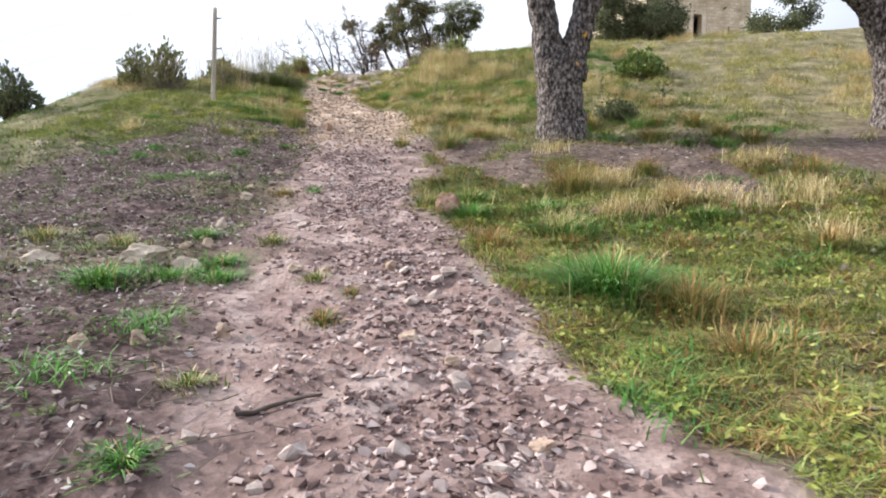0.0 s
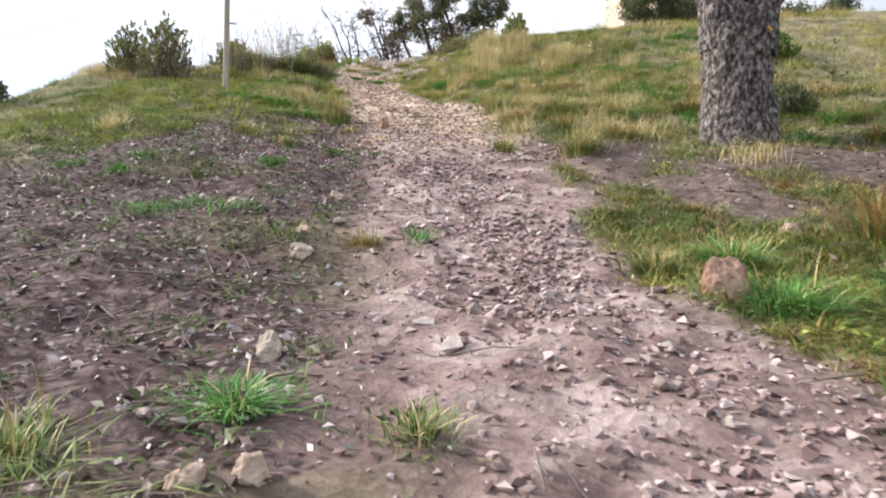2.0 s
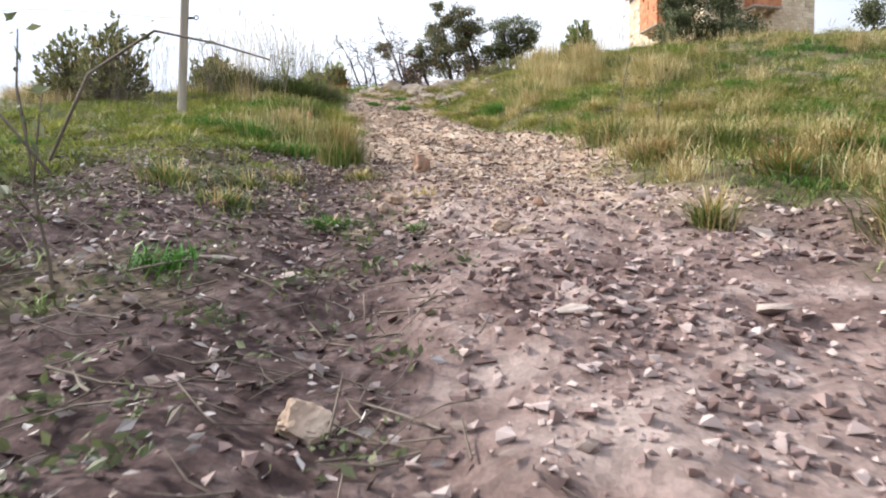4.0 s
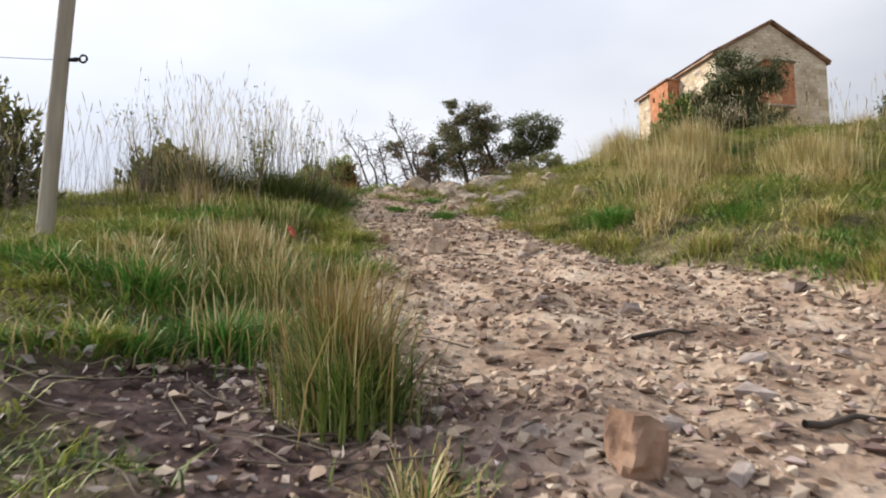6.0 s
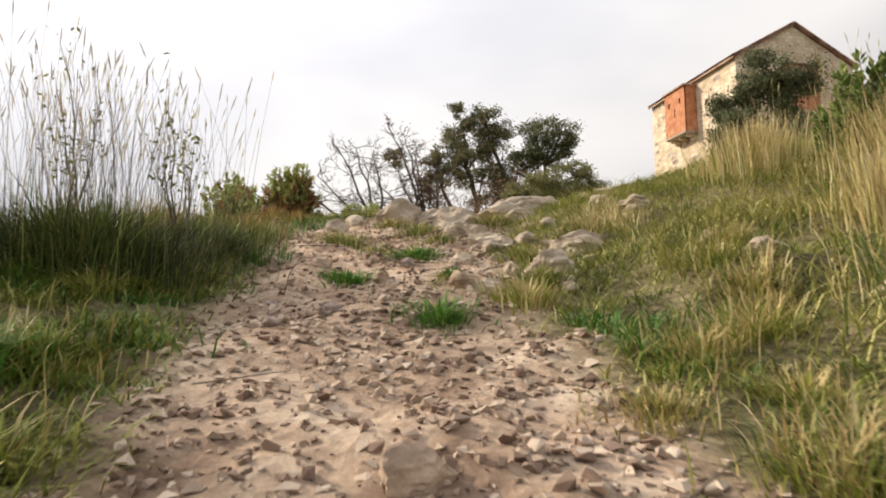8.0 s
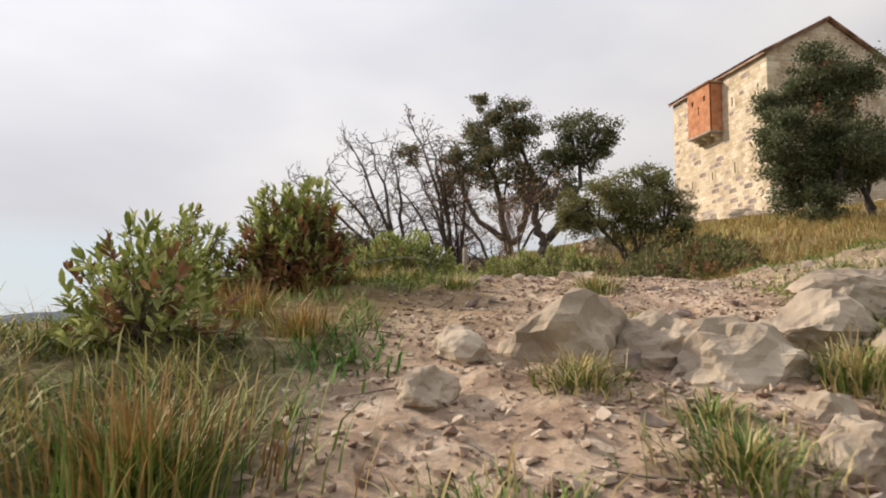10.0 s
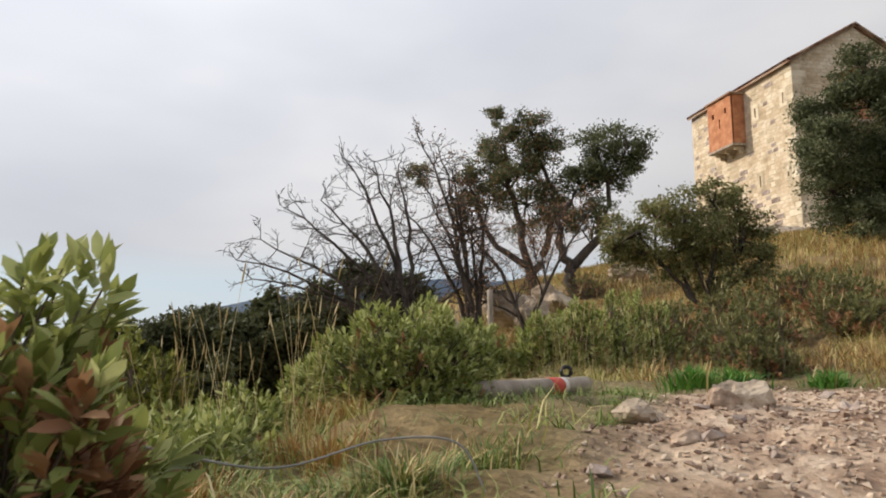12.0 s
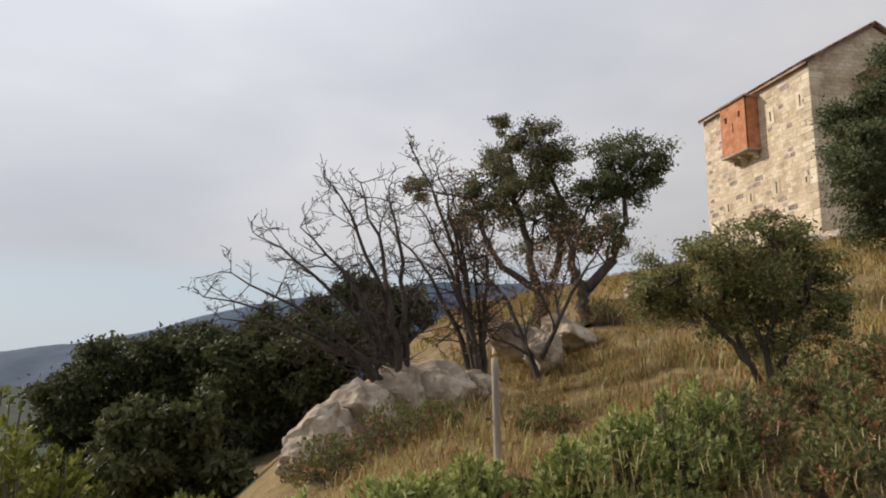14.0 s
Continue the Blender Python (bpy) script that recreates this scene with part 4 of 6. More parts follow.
def build_grass():
    # short turf
    x, y, i = clumped(150000, 9000, -11, 7, 2, 35, 0.09, lambda a, b: turf_at(a, b) * (0.72 + 0.28 * vnoise(a, b, 0.6, 41)))
    ok = ~on_way(x, y) & (turf_at(x, y) > 0.2)
    x, y = x[ok], y[ok]
    n = len(x)
    stuff("short_grass", grass_mesh("short_grass", x, y, RNG.uniform(0.05, 0.17, n), RNG.uniform(0.006, 0.012, n), RNG.uniform(0.6, 2.3, n), M_GRASS), "short green and yellowish grass covering the banks")
    # dense low cover on the bank beside the lower path
    for mat, name, label in ((M_GRASS, "low_grass", "low tangled green grass beside the lower path"), (M_MOSS, "mossy_grass", "low tangled yellow green grass beside the path"), (M_RUST, "withered_grass", "withered brown grass lying on the bank")):
        x, y, i = clumped(26000, 2600, -1.5, 5, 2, 13, 0.07, lambda a, b: turf_at(a, b) * (a > path_x(b)))
        ok = turf_at(x, y) > 0.3
        x, y = x[ok], y[ok]
        n = len(x)
        stuff(name, grass_mesh(name, x, y, RNG.uniform(0.05, 0.16, n), RNG.uniform(0.006, 0.011, n), RNG.uniform(0.8, 2.6, n), mat), label)
    x, y, i = clumped(34000, 2600, -9, 1, 14, 25, 0.08, lambda a, b: turf_at(a, b) * (a < path_x(b)))
    ok = turf_at(x, y) > 0.3
    x, y = x[ok], y[ok]
    n = len(x)
    stuff("bank_grass", grass_mesh("bank_grass", x, y, RNG.uniform(0.05, 0.16, n), RNG.uniform(0.006, 0.012, n), RNG.uniform(0.8, 2.4, n), M_MOSS), "low yellow green grass on the bank by the fence")
    for mat, name, label in ((M_MOSS, "slope_turf", "low yellow green turf on the bank above the path"), (M_OLIVEGRASS, "straw_turf", "low straw coloured turf on the bank above the path")):
        x, y, i = clumped(22000, 2200, -4, 3.5, 16, 29.5, 0.08, lambda a, b: turf_at(a, b) * (a > path_x(b)))
        ok = turf_at(x, y) > 0.3
        x, y = x[ok], y[ok]
        n = len(x)
        stuff(name, grass_mesh(name, x, y, RNG.uniform(0.05, 0.17, n), RNG.uniform(0.006, 0.012, n), RNG.uniform(0.8, 2.4, n), mat), label)
    # lush green patches
    x, y, i = clumped(26000, 900, -6, 7, 2, 34, 0.12, lambda a, b: (1 - sstep(27.5, 29, b) * (1 - sstep(34, 35, b)) * (a < path_x(b) + 1)) * (vnoise(a, b, 0.7, 43) > 0.05) * np.maximum(turf_at(a, b), 0.10))
    ok = ~on_way(x, y)
    x, y = x[ok], y[ok]
    n = len(x)
    stuff("lush_grass", grass_mesh("lush_grass", x, y, RNG.uniform(0.07, 0.2, n), RNG.uniform(0.007, 0.014, n), RNG.uniform(0.6, 2.0, n), M_LUSH), "fresh bright green grass patches")
    # longer yellowish grass on the banks
    x, y, i = clumped(60000, 1900, -12, 14, 8, 40, 0.15, lambda a, b: (0.3 + 0.7 * sstep(13, 17, b)) * tall_ok(a, b) * turf_at(a, b) * sstep(0.6, 2.0, np.abs(a - path_x(b) - 0.4)) * (1 - sstep(28, 29.5, b) * (1 - sstep(34, 36, b)) * 0.93))
    ok = np.abs(x - path_x(y)) > 1.25
    x, y = x[ok], y[ok]
    n = len(x)
    stuff("long_grass", grass_mesh("long_grass", x, y, RNG.uniform(0.1, 0.32, n), RNG.uniform(0.006, 0.012, n), RNG.uniform(0.5, 2.0, n), M_OLIVEGRASS), "longer yellowish grass on the banks")
    # dry straw
    x, y, i = clumped(40000, 900, -12, 14, 6, 42, 0.13, lambda a, b: tall_ok(a, b) * turf_at(a, b) * sstep(1.0, 2.4, np.abs(a - path_x(b))) * (0.4 + 0.6 * vnoise(a, b, 0.35, 45)) * (1 - sstep(28.5, 30, b) * (1 - sstep(34, 36, b))))
    ok = np.abs(x - path_x(y)) > 1.5
    x, y = x[ok], y[ok]
    n = len(x)
    stuff("dry_grass", grass_mesh("dry_grass", x, y, RNG.uniform(0.18, 0.46, n), RNG.uniform(0.005, 0.009, n), RNG.uniform(0.2, 1.4, n), M_DRY), "dry straw coloured grass stems on the banks")
    # rusty tall grass past the end of the path
    x, y, i = clumped(52000, 1500, -9, 9, 34.8, 62, 0.22, lambda a, b: sstep(34.5, 36, b) * (0.55 + 0.45 * vnoise(a, b, 0.3, 49)))
    n = len(x)
    half = RNG.random(n) < 0.72
    for sel, mat, name, label in ((half, M_RUST, "rusty_grass", "tall rust brown dry grass on the slope"), (~half, M_OLIVEGRASS, "straw_grass", "tall yellowish grass on the slope")):
        m = sel.sum()
        stuff(name, grass_mesh(name, x[sel], y[sel], RNG.uniform(0.12, 0.5, m), RNG.uniform(0.007, 0.013, m) * (1 + (y[sel] - 35) / 25), RNG.uniform(0.5, 2.0, m), mat), label)
    # the far slope up to the tower
    x, y, i = clumped(44000, 3200, -8, 48, 36, 112, 0.5, lambda a, b: np.clip((b - 30) / 30, 0.25, 1) * (a < 4 + (b - 36) * 0.62) * (0.6 + 0.4 * vnoise(a, b, 0.15, 47)))
    n = len(x)
    far = np.clip((y - 30) / 60, 0.15, 1)
    half = RNG.random(n) < 0.6
    for sel, mat, name, label in ((half, M_RUST, "dry_slope_grass", "tall dry grass on the slope below the tower"), (~half, M_OLIVEGRASS, "slope_grass", "yellowish grass on the slope below the tower")):
        m = sel.sum()
        stuff(name, grass_mesh(name, x[sel], y[sel], RNG.uniform(0.4, 0.9, m) * (0.7 + 0.5 * far[sel]), 0.012 + 0.05 * far[sel], RNG.uniform(0.2, 0.9, m), mat), label)


build_grass()


def tuft(x, y, r, hgt, n, mats, label, dry=0.4, lean=0.7, w=0.009, group="grass tufts"):
    """A clump of blades that springs from one foot."""
    ob = thing("grass_tuft", (x, y, gz(x, y)), label, "grass tuft", group)
    for k, (m, name) in enumerate(((int(n * (1 - dry)), "green_foliage"), (int(n * dry), "dry_foliage"))):
        if m < 4:
            continue
        rr, aa = np.abs(RNG.normal(0, r * 0.45, m)), RNG.uniform(0, 2 * np.pi, m)
        px, py = rr * np.cos(aa), rr * np.sin(aa)
        z = height(x + px, y + py) - gz(x, y) - 0.01
        h = hgt * RNG.uniform(0.35, 1.0, m) * (1 + 0.3 * k)
        v, q, t = blades(np.stack([px, py, z], -1), h, aa + RNG.normal(0, 0.7, m), lean * RNG.uniform(0.1, 1.4, m) * (1 - 0.3 * k), np.full(m, w) * RNG.uniform(0.6, 1.2, m))
        tagged(part(name, mesh_np(name, v, [q, t], mats[k]), ob, "dry straw coloured blades" if k else ""), kind="stuff")
    return ob


GD, LD, OD = [M_GRASS, M_DRY], [M_LUSH, M_DRY], [M_OLIVEGRASS, M_DRY]
tuft(-3.58, 17.0, 0.22, 0.32, 1300, GD, "dense green foot of a tall grass tuft beside the path", 0.08, 0.7)
tuft(-3.62, 17.12, 0.24, 0.5, 1000, [M_GRASS, M_TAWNY], "tall tuft of straw coloured dry grass beside the path", 0.5, 0.55, 0.007)
tuft(-4.3, 17.9, 0.45, 0.26, 900, LD, "spreading tuft of green grass with straw coloured stems", 0.15, 1.4)
tuft(-4.9, 18.4, 0.5, 0.3, 900, LD, "spreading tuft of green grass with straw coloured stems", 0.2, 1.4)
tuft(-4.3, 18.7, 0.45, 0.36, 900, GD, "tall tuft of green grass with some straw coloured stems", 0.3, 0.7)
for x, y, r, h, n, kind, label in (
        (1.05, 5.45, 0.42, 0.4, 1900, "lush", "broad drooping tuft of bright green grass"), (1.45, 5.0, 0.4, 0.28, 900, "brown", "broad drooping tuft of green and browned grass"), (1.5, 4.2, 0.45, 0.2, 900, "brown", "low tangled tuft of green and yellowed grass"),
        (0.2, 8.45, 0.36, 0.24, 800, "lush", "low spreading tuft of green grass"), (-0.35, 9.15, 0.22, 0.2, 420, "green", "low tuft of green grass beside a stone"), (1.58, 9.7, 0.34, 0.45, 900, "brown", "tall tuft of green and browned grass"),
        (0.28, 6.95, 0.34, 0.2, 700, "brown", "low tangled tuft of green and yellowed grass"), (1.1, 7.5, 0.4, 0.28, 1000, "lush", "low spreading tuft of green grass"), (0.0, 13.3, 0.28, 0.42, 620, "brown", "tuft of green grass with dry stems"), (-0.9, 13.8, 0.16, 0.3, 320, "brown", "small tuft of yellowing grass at the path's edge"),
        (-2.75, 5.5, 0.3, 0.17, 700, "lush", "low patch of bright green grass in the rubble"), (-2.38, 5.85, 0.3, 0.15, 700, "lush", "low patch of bright green grass in the rubble"), (-2.0, 5.85, 0.26, 0.13, 560, "lush", "low patch of bright green grass in the rubble"), (-2.1, 6.32, 0.24, 0.14, 420, "lush", "low patch of bright green grass in the rubble"),
        (-3.25, 6.95, 0.3, 0.15, 480, "green", "low patch of green grass in the rubble"), (-2.55, 7.25, 0.26, 0.14, 380, "lush", "low patch of green grass in the rubble"), (-1.84, 7.05, 0.18, 0.12, 240, "green", "small low tuft of grass on the trodden soil"), (-2.36, 9.9, 0.26, 0.1, 320, "brown", "low patch of yellowed grass on the trodden soil"),
        (-4.1, 7.2, 0.35, 0.16, 480, "green", "low patch of green grass in the rubble"), (-1.2, 5.75, 0.15, 0.09, 220, "green", "small low tuft of grass on the trodden soil"), (-1.0, 4.88, 0.15, 0.09, 220, "brown", "small low tuft of grass on the trodden soil"), (-1.5, 3.8, 0.18, 0.09, 240, "green", "small low tuft of grass on the trodden soil"), (-1.52, 3.1, 0.14, 0.1, 200, "lush", "small low tuft of bright green grass in the rubble"), (-0.87, 5.4, 0.08, 0.08, 90, "brown", "small low tuft of grass on the trodden soil"),
        (-3.3, 16.45, 0.22, 0.13, 380, "brown", "low patch of yellowish grass among stones"), (-3.2, 14.25, 0.2, 0.13, 320, "lush", "low patch of green grass among stones"), (-4.1, 15.3, 0.3, 0.15, 420, "green", "low patch of green grass among stones"), (-2.63, 14.05, 0.1, 0.08, 120, "lush", "small low tuft of green grass on the trodden soil"), (-4.0, 14.55, 0.32, 0.16, 420, "green", "low patch of green grass with straw on the soil"), (-4.7, 15.3, 0.4, 0.2, 640, "green", "low spreading patch of green grass with straw"), (-3.9, 15.9, 0.24, 0.12, 320, "brown", "low patch of yellowish grass among stones"), (-2.66, 15.35, 0.2, 0.1, 90, "straw", "thin tuft of pale bent straw on the path"),
        (-0.6, 17.7, 0.42, 0.42, 1100, "green", "broad tuft of grass with a dark green heart"), (-0.1, 17.4, 0.42, 0.36, 1000, "brown", "broad tuft of yellow green grass"), (0.45, 17.3, 0.42, 0.4, 1000, "green", "broad tuft of grass with a dark green heart"),
        (-3.43, 23.5, 0.26, 0.14, 460, "lush", "low tuft of dark green grass among the rocks"), (-2.8, 24.35, 0.26, 0.16, 420, "green", "low tuft of grass among the rocks"), (-1.67, 21.6, 0.34, 0.3, 800, "lush", "dark green tuft of grass on the bank"), (-5.05, 22.2, 0.4, 0.24, 900, "lush", "dark green mound of grass beside the path"), (-2.27, 21.8, 0.26, 0.16, 380, "brown", "low tuft of yellowish grass on the bank"),
        (-4.46, 26.4, 0.36, 0.16, 700, "green", "low tuft of grass among the rocks"), (-3.77, 26.8, 0.28, 0.16, 480, "green", "low tuft of grass among the rocks"), (-3.7, 25.45, 0.24, 0.15, 560, "lush", "low tuft of dark green grass among the rocks"), (-4.12, 24.72, 0.22, 0.13, 480, "lush", "low tuft of dark green grass among the rocks"), (-4.07, 25.8, 0.22, 0.12, 320, "green", "low tuft of grass among the rocks"), (-3.54, 26.4, 0.22, 0.12, 320, "green", "low tuft of grass among the rocks"),
        (-4.13, 27.55, 0.24, 0.16, 380, "brown", "low tuft of yellowish grass among the rocks"), (-3.0, 27.6, 0.24, 0.22, 420, "brown", "low tuft of yellowish grass among the rocks"), (-3.39, 24.62, 0.12, 0.1, 160, "lush", "small low tuft of green grass among the rocks"), (-2.65, 25.25, 0.28, 0.16, 480, "brown", "low tuft of yellowish grass among the rocks"), (-2.2, 26.2, 0.34, 0.2, 560, "brown", "low tuft of yellowish grass among the rocks"), (-3.72, 27.2, 0.2, 0.12, 240, "green", "low tuft of grass among the rocks"),
        (-5.15, 31.1, 0.3, 0.15, 520, "green", "low tuft of grass under the rockrose bush"), (-4.85, 31.6, 0.26, 0.12, 380, "green", "low tuft of grass on the stony path"), (-4.66, 29.95, 0.2, 0.12, 320, "green", "low tuft of green grass on the stony path"), (-3.6, 30.0, 0.24, 0.2, 360, "brown", "low tuft of green and dry grass on the stony path"), (-5.5, 30.7, 0.3, 0.14, 420, "brown", "low tuft of dry grass under the rockrose bush"),
        (-2.85, 35.3, 0.34, 0.28, 520, "broad", "tuft of broad bright green blades"), (-2.3, 35.8, 0.32, 0.26, 420, "broad", "tuft of broad bright green blades"), (-1.5, 35.4, 0.3, 0.24, 320, "broad", "tuft of broad bright green blades")):
    mats, dry, lean, w = {"lush": (LD, 0.06, 1.7, 0.010), "green": (GD, 0.22, 1.3, 0.009), "brown": ([M_GRASS, M_RUST] if y < 12 else GD, 0.4, 1.5, 0.009), "straw": (OD, 0.8, 1.6, 0.008), "broad": (LD, 0.05, 1.0, 0.018)}[kind]
    tuft(x, y, r, h, n, mats, label, dry, lean, w)
for k in range(46):
    ty = RNG.uniform(3.2, 16.5)
    tx = float(path_x(ty)) + RNG.uniform(1.1, 6.5) + 0.8 * (ty > 10)
    if turf_at(tx, ty) > 0.35 and math.hypot(tx - 2.25, ty - 13.9) > 0.9:
        wild = RNG.random()
        tuft(tx, ty, 0.3, RNG.uniform(0.13, 0.24) + 0.12 * (ty > 8), 520, LD if wild < 0.45 else [M_GRASS, M_RUST], "drooping tuft of green grass on the bank" if wild < 0.45 else "tuft of green and browned grass on the bank", 0.15 if wild < 0.45 else 0.35, 1.5, 0.010)
for k in range(64):
    ty = RNG.uniform(16.8, 24.5)
    tx = float(path_x(ty)) - smooth_interp(ty, EDGE_Y, LEFT_D) - 0.1 - 2.6 * RNG.random() ** 1.4
    tuft(tx, ty, 0.3, RNG.uniform(0.1, 0.22), 460, [M_MOSS, M_DRY] if k % 3 else LD, "low mound of fresh green grass beside the path" if k % 3 == 0 else "low mound of yellow green grass beside the path", 0.12, 1.7)
for k in range(44):
    ty = RNG.uniform(17.5, 24.5)
    tx = float(path_x(ty)) + smooth_interp(ty, EDGE_Y, RIGHT_D) + 2.6 * RNG.random() ** 1.3
    tuft(tx, ty, 0.28, RNG.uniform(0.1, 0.24), 380, [M_MOSS, M_DRY] if k % 3 else OD, "low mound of yellow green grass on the bank", 0.35, 1.2)
for k in range(14):
    ty = RNG.uniform(28.0, 33.2)
    tx = RNG.uniform(-6.4, -5.4)
    tuft(tx, ty, 0.26, RNG.uniform(0.12, 0.26), 220, [M_OLIVEGRASS, M_RUST], "dry rust coloured grass tuft on the slope edge", 0.65, 0.9)
BIG = "tall grass clumps"
tuft(-5.75, 24.3, 0.8, 0.62, 3600, [M_DARKGRASS, M_GRASS], "dense dark green clump of tall grass", 0.12, 1.0, 0.009, BIG)
tuft(-6.7, 23.4, 0.8, 0.7, 2600, [M_DARKGRASS, M_DRY], "dense clump of tall dark grass with dry stems", 0.15, 0.8, 0.009, BIG)
tuft(-5.45, 25.5, 0.5, 0.4, 2000, [M_DARKGRASS, M_GRASS], "dense clump of dark green grass at the path's edge", 0.25, 1.1, 0.009, BIG)
tuft(-5.5, 26.7, 0.5, 0.3, 1300, [M_GRASS, M_RUST], "dense clump of green grass at the path's edge", 0.3, 0.7, 0.009, BIG)
tuft(-5.0, 21.4, 0.5, 0.3, 900, GD, "clump of green grass beside the path", 0.2, 0.9, 0.009, BIG)
tuft(-4.7, 19.4, 0.5, 0.36, 1300, GD, "clump of yellowish and dry grass beside the path", 0.5, 0.6, 0.009, BIG)
tuft(-5.2, 18.9, 0.5, 0.22, 900, GD, "clump of green grass with dry stems", 0.35, 0.8, 0.009, BIG)
tuft(-1.1, 22.9, 0.5, 0.4, 1100, GD, "clump of yellow green grass on the bank", 0.35, 0.7, 0.009, BIG)
tuft(-0.4, 24.2, 0.7, 0.54, 1900, OD, "tall clump of dry grass on the bank", 0.6, 0.45, 0.009, BIG)
tuft(0.5, 25.6, 0.8, 0.61, 2000, OD, "tall clump of dry grass on the bank", 0.6, 0.45, 0.009, BIG)
tuft(-0.3, 27.0, 0.7, 0.54, 1600, OD, "tall clump of dry grass on the bank", 0.6, 0.45, 0.009, BIG)
tuft(1.5, 23.8, 0.8, 0.58, 1800, OD, "tall clump of yellow green grass on the bank", 0.45, 0.5, 0.009, BIG)


def plumes(x, y, n, spread, h0, h1, label, lean=0.18):
    """Tall dry stems that end in thin seed heads."""
    lines, heads = [], []
    for _ in range(n):
        ax, ay = np.clip(RNG.normal(0, spread, 2), -1.5 * spread, 1.3 * spread)
        h, a, l = RNG.uniform(h0, h1), RNG.uniform(0, 6.28), lean * RNG.uniform(0.3, 1.6)
        t = np.linspace(0, 1, 5)
        p = np.stack([ax + np.cos(a) * l * h * t**1.7, ay + np.sin(a) * l * h * t**1.7, height(x + ax, y + ay) - gz(x, y) - 0.02 + h * t], -1)
        lines.append((p, 0.0026 * (1 - 0.6 * t)))
        tip, d = p[-1], (p[-1] - p[-2]) / np.linalg.norm(p[-1] - p[-2])
        k = RNG.uniform(0.07, 0.15)
        heads.append((np.stack([tip + d * k * s for s in (0, 0.3, 0.7, 1.0)]), np.array([0.0015, 0.0045, 0.0035, 0.001])))
    clump = thing("dry_stalks", (x, y, gz(x, y)), label, "dry stalks", "tall dry stalks")
    tagged(part("stemwork", mesh_np("stemwork", *tubes(lines, 3), M_TWIG if RNG.random() < 0.4 else M_DRY), clump), kind="stuff")
    tagged(part("seedwork", mesh_np("seedwork", *tubes(heads, 4), M_DRY), clump, "pale narrow seed heads"), kind="stuff")


for x, y, n, sp, h0, h1 in ((-5.6, 24.6, 120, 0.45, 0.8, 1.5), (-6.6, 23.8, 120, 0.5, 0.8, 1.7), (-6.6, 22.2, 110, 0.5, 0.6, 1.2), (-6.1, 24.9, 120, 0.4, 0.8, 1.4), (-7.6, 20.5, 80, 0.6, 0.6, 1.1), (0.6, 25.3, 90, 0.7, 0.7, 1.2), (1.6, 23.2, 70, 0.7, 0.7, 1.2), (-8.2, 22.0, 60, 0.6, 0.6, 1.1), (3.0, 22.0, 70, 0.9, 0.6, 1.0), (-6.3, 32.5, 50, 0.5, 0.6, 1.0), (-3.6, 37.2, 60, 0.6, 0.6, 1.1), (-1.6, 37.0, 60, 0.6, 0.6, 1.2)):
    plumes(x, y, n, sp, h0, h1, "tall thin dry grass stalks with seed heads")


# ---- woody plants ----
def grow(rnd, start, way, length, radius, depth, kids=3, spread=0.6, curl=0.25, up=0.12, shrink=0.68, lines=None, tips=None):
    """Branches as polylines with radii; tips collects the outer points."""
    lines = [] if lines is None else lines
    tips = [] if tips is None else tips
    p, d = Vector(start), Vector(way).normalized()
    pts, rad, n = [p.copy()], [radius], 5
    for k in range(n):
        d = (d + Vector((rnd.gauss(0, curl), rnd.gauss(0, curl), rnd.gauss(0, curl * 0.7) + up)) * 0.5).normalized()
        p = p + d * (length / n)
        pts.append(p.copy())
        rad.append(radius * (1 - (k + 1) / n * 0.45))
    lines.append((np.array(pts), np.array(rad)))
    if depth <= 0:
        tips.extend((q, d.copy()) for q in pts[2:])
        return lines, tips
    for k in range(kids):
        f = 1.0 if k == 0 else rnd.uniform(0.35, 0.95)
        q = pts[min(n, int(f * n))]
        side = Vector((rnd.gauss(0, 1), rnd.gauss(0, 1), rnd.gauss(0, 0.6)))
        nd = (d + side.normalized() * spread * (0.4 if k == 0 else 1.0)).normalized()
        grow(rnd, q, nd, length * shrink * rnd.uniform(0.75, 1.15), radius * (0.6 if k == 0 else 0.45), depth - 1, kids, spread, curl, up, shrink, lines, tips)
    return lines, tips


def leaf_mesh(name, places, size, mat, flat=0.0, ways=None):
    """Single folded leaves, pointed at both ends, at the places given."""
    p = np.asarray(places, float)
    n = len(p)
    d = RNG.normal(0, 1, (n, 3)) if ways is None else np.asarray(ways, float)
    d /= np.linalg.norm(d, axis=1, keepdims=True) + 1e-9
    r = RNG.normal(0, 1, (n, 3))
    s = np.cross(d, r)
    s /= np.linalg.norm(s, axis=1, keepdims=True) + 1e-9
    u = np.cross(s, d)
    L = (size * RNG.uniform(0.6, 1.25, n))[:, None]
    v = np.stack([p, p + d * L * 0.45 + s * L * 0.24 + u * L * 0.06, p + d * L, p + d * L * 0.45 - s * L * 0.24 + u * L * 0.06], 1).reshape(-1, 3)
    o = (np.arange(n) * 4)[:, None]
    return mesh_np(name, v, [o + [0, 1, 2], o + [0, 2, 3]], mat, smooth=False)


def cloud_of(rnd_seed, tips, n, blob):
    """Leaf places gathered round the outer twigs."""
    t = np.array([q for q, _ in tips])
    i = RNG.integers(0, len(t), n)
    return t[i] + RNG.normal(0, blob, (n, 3))


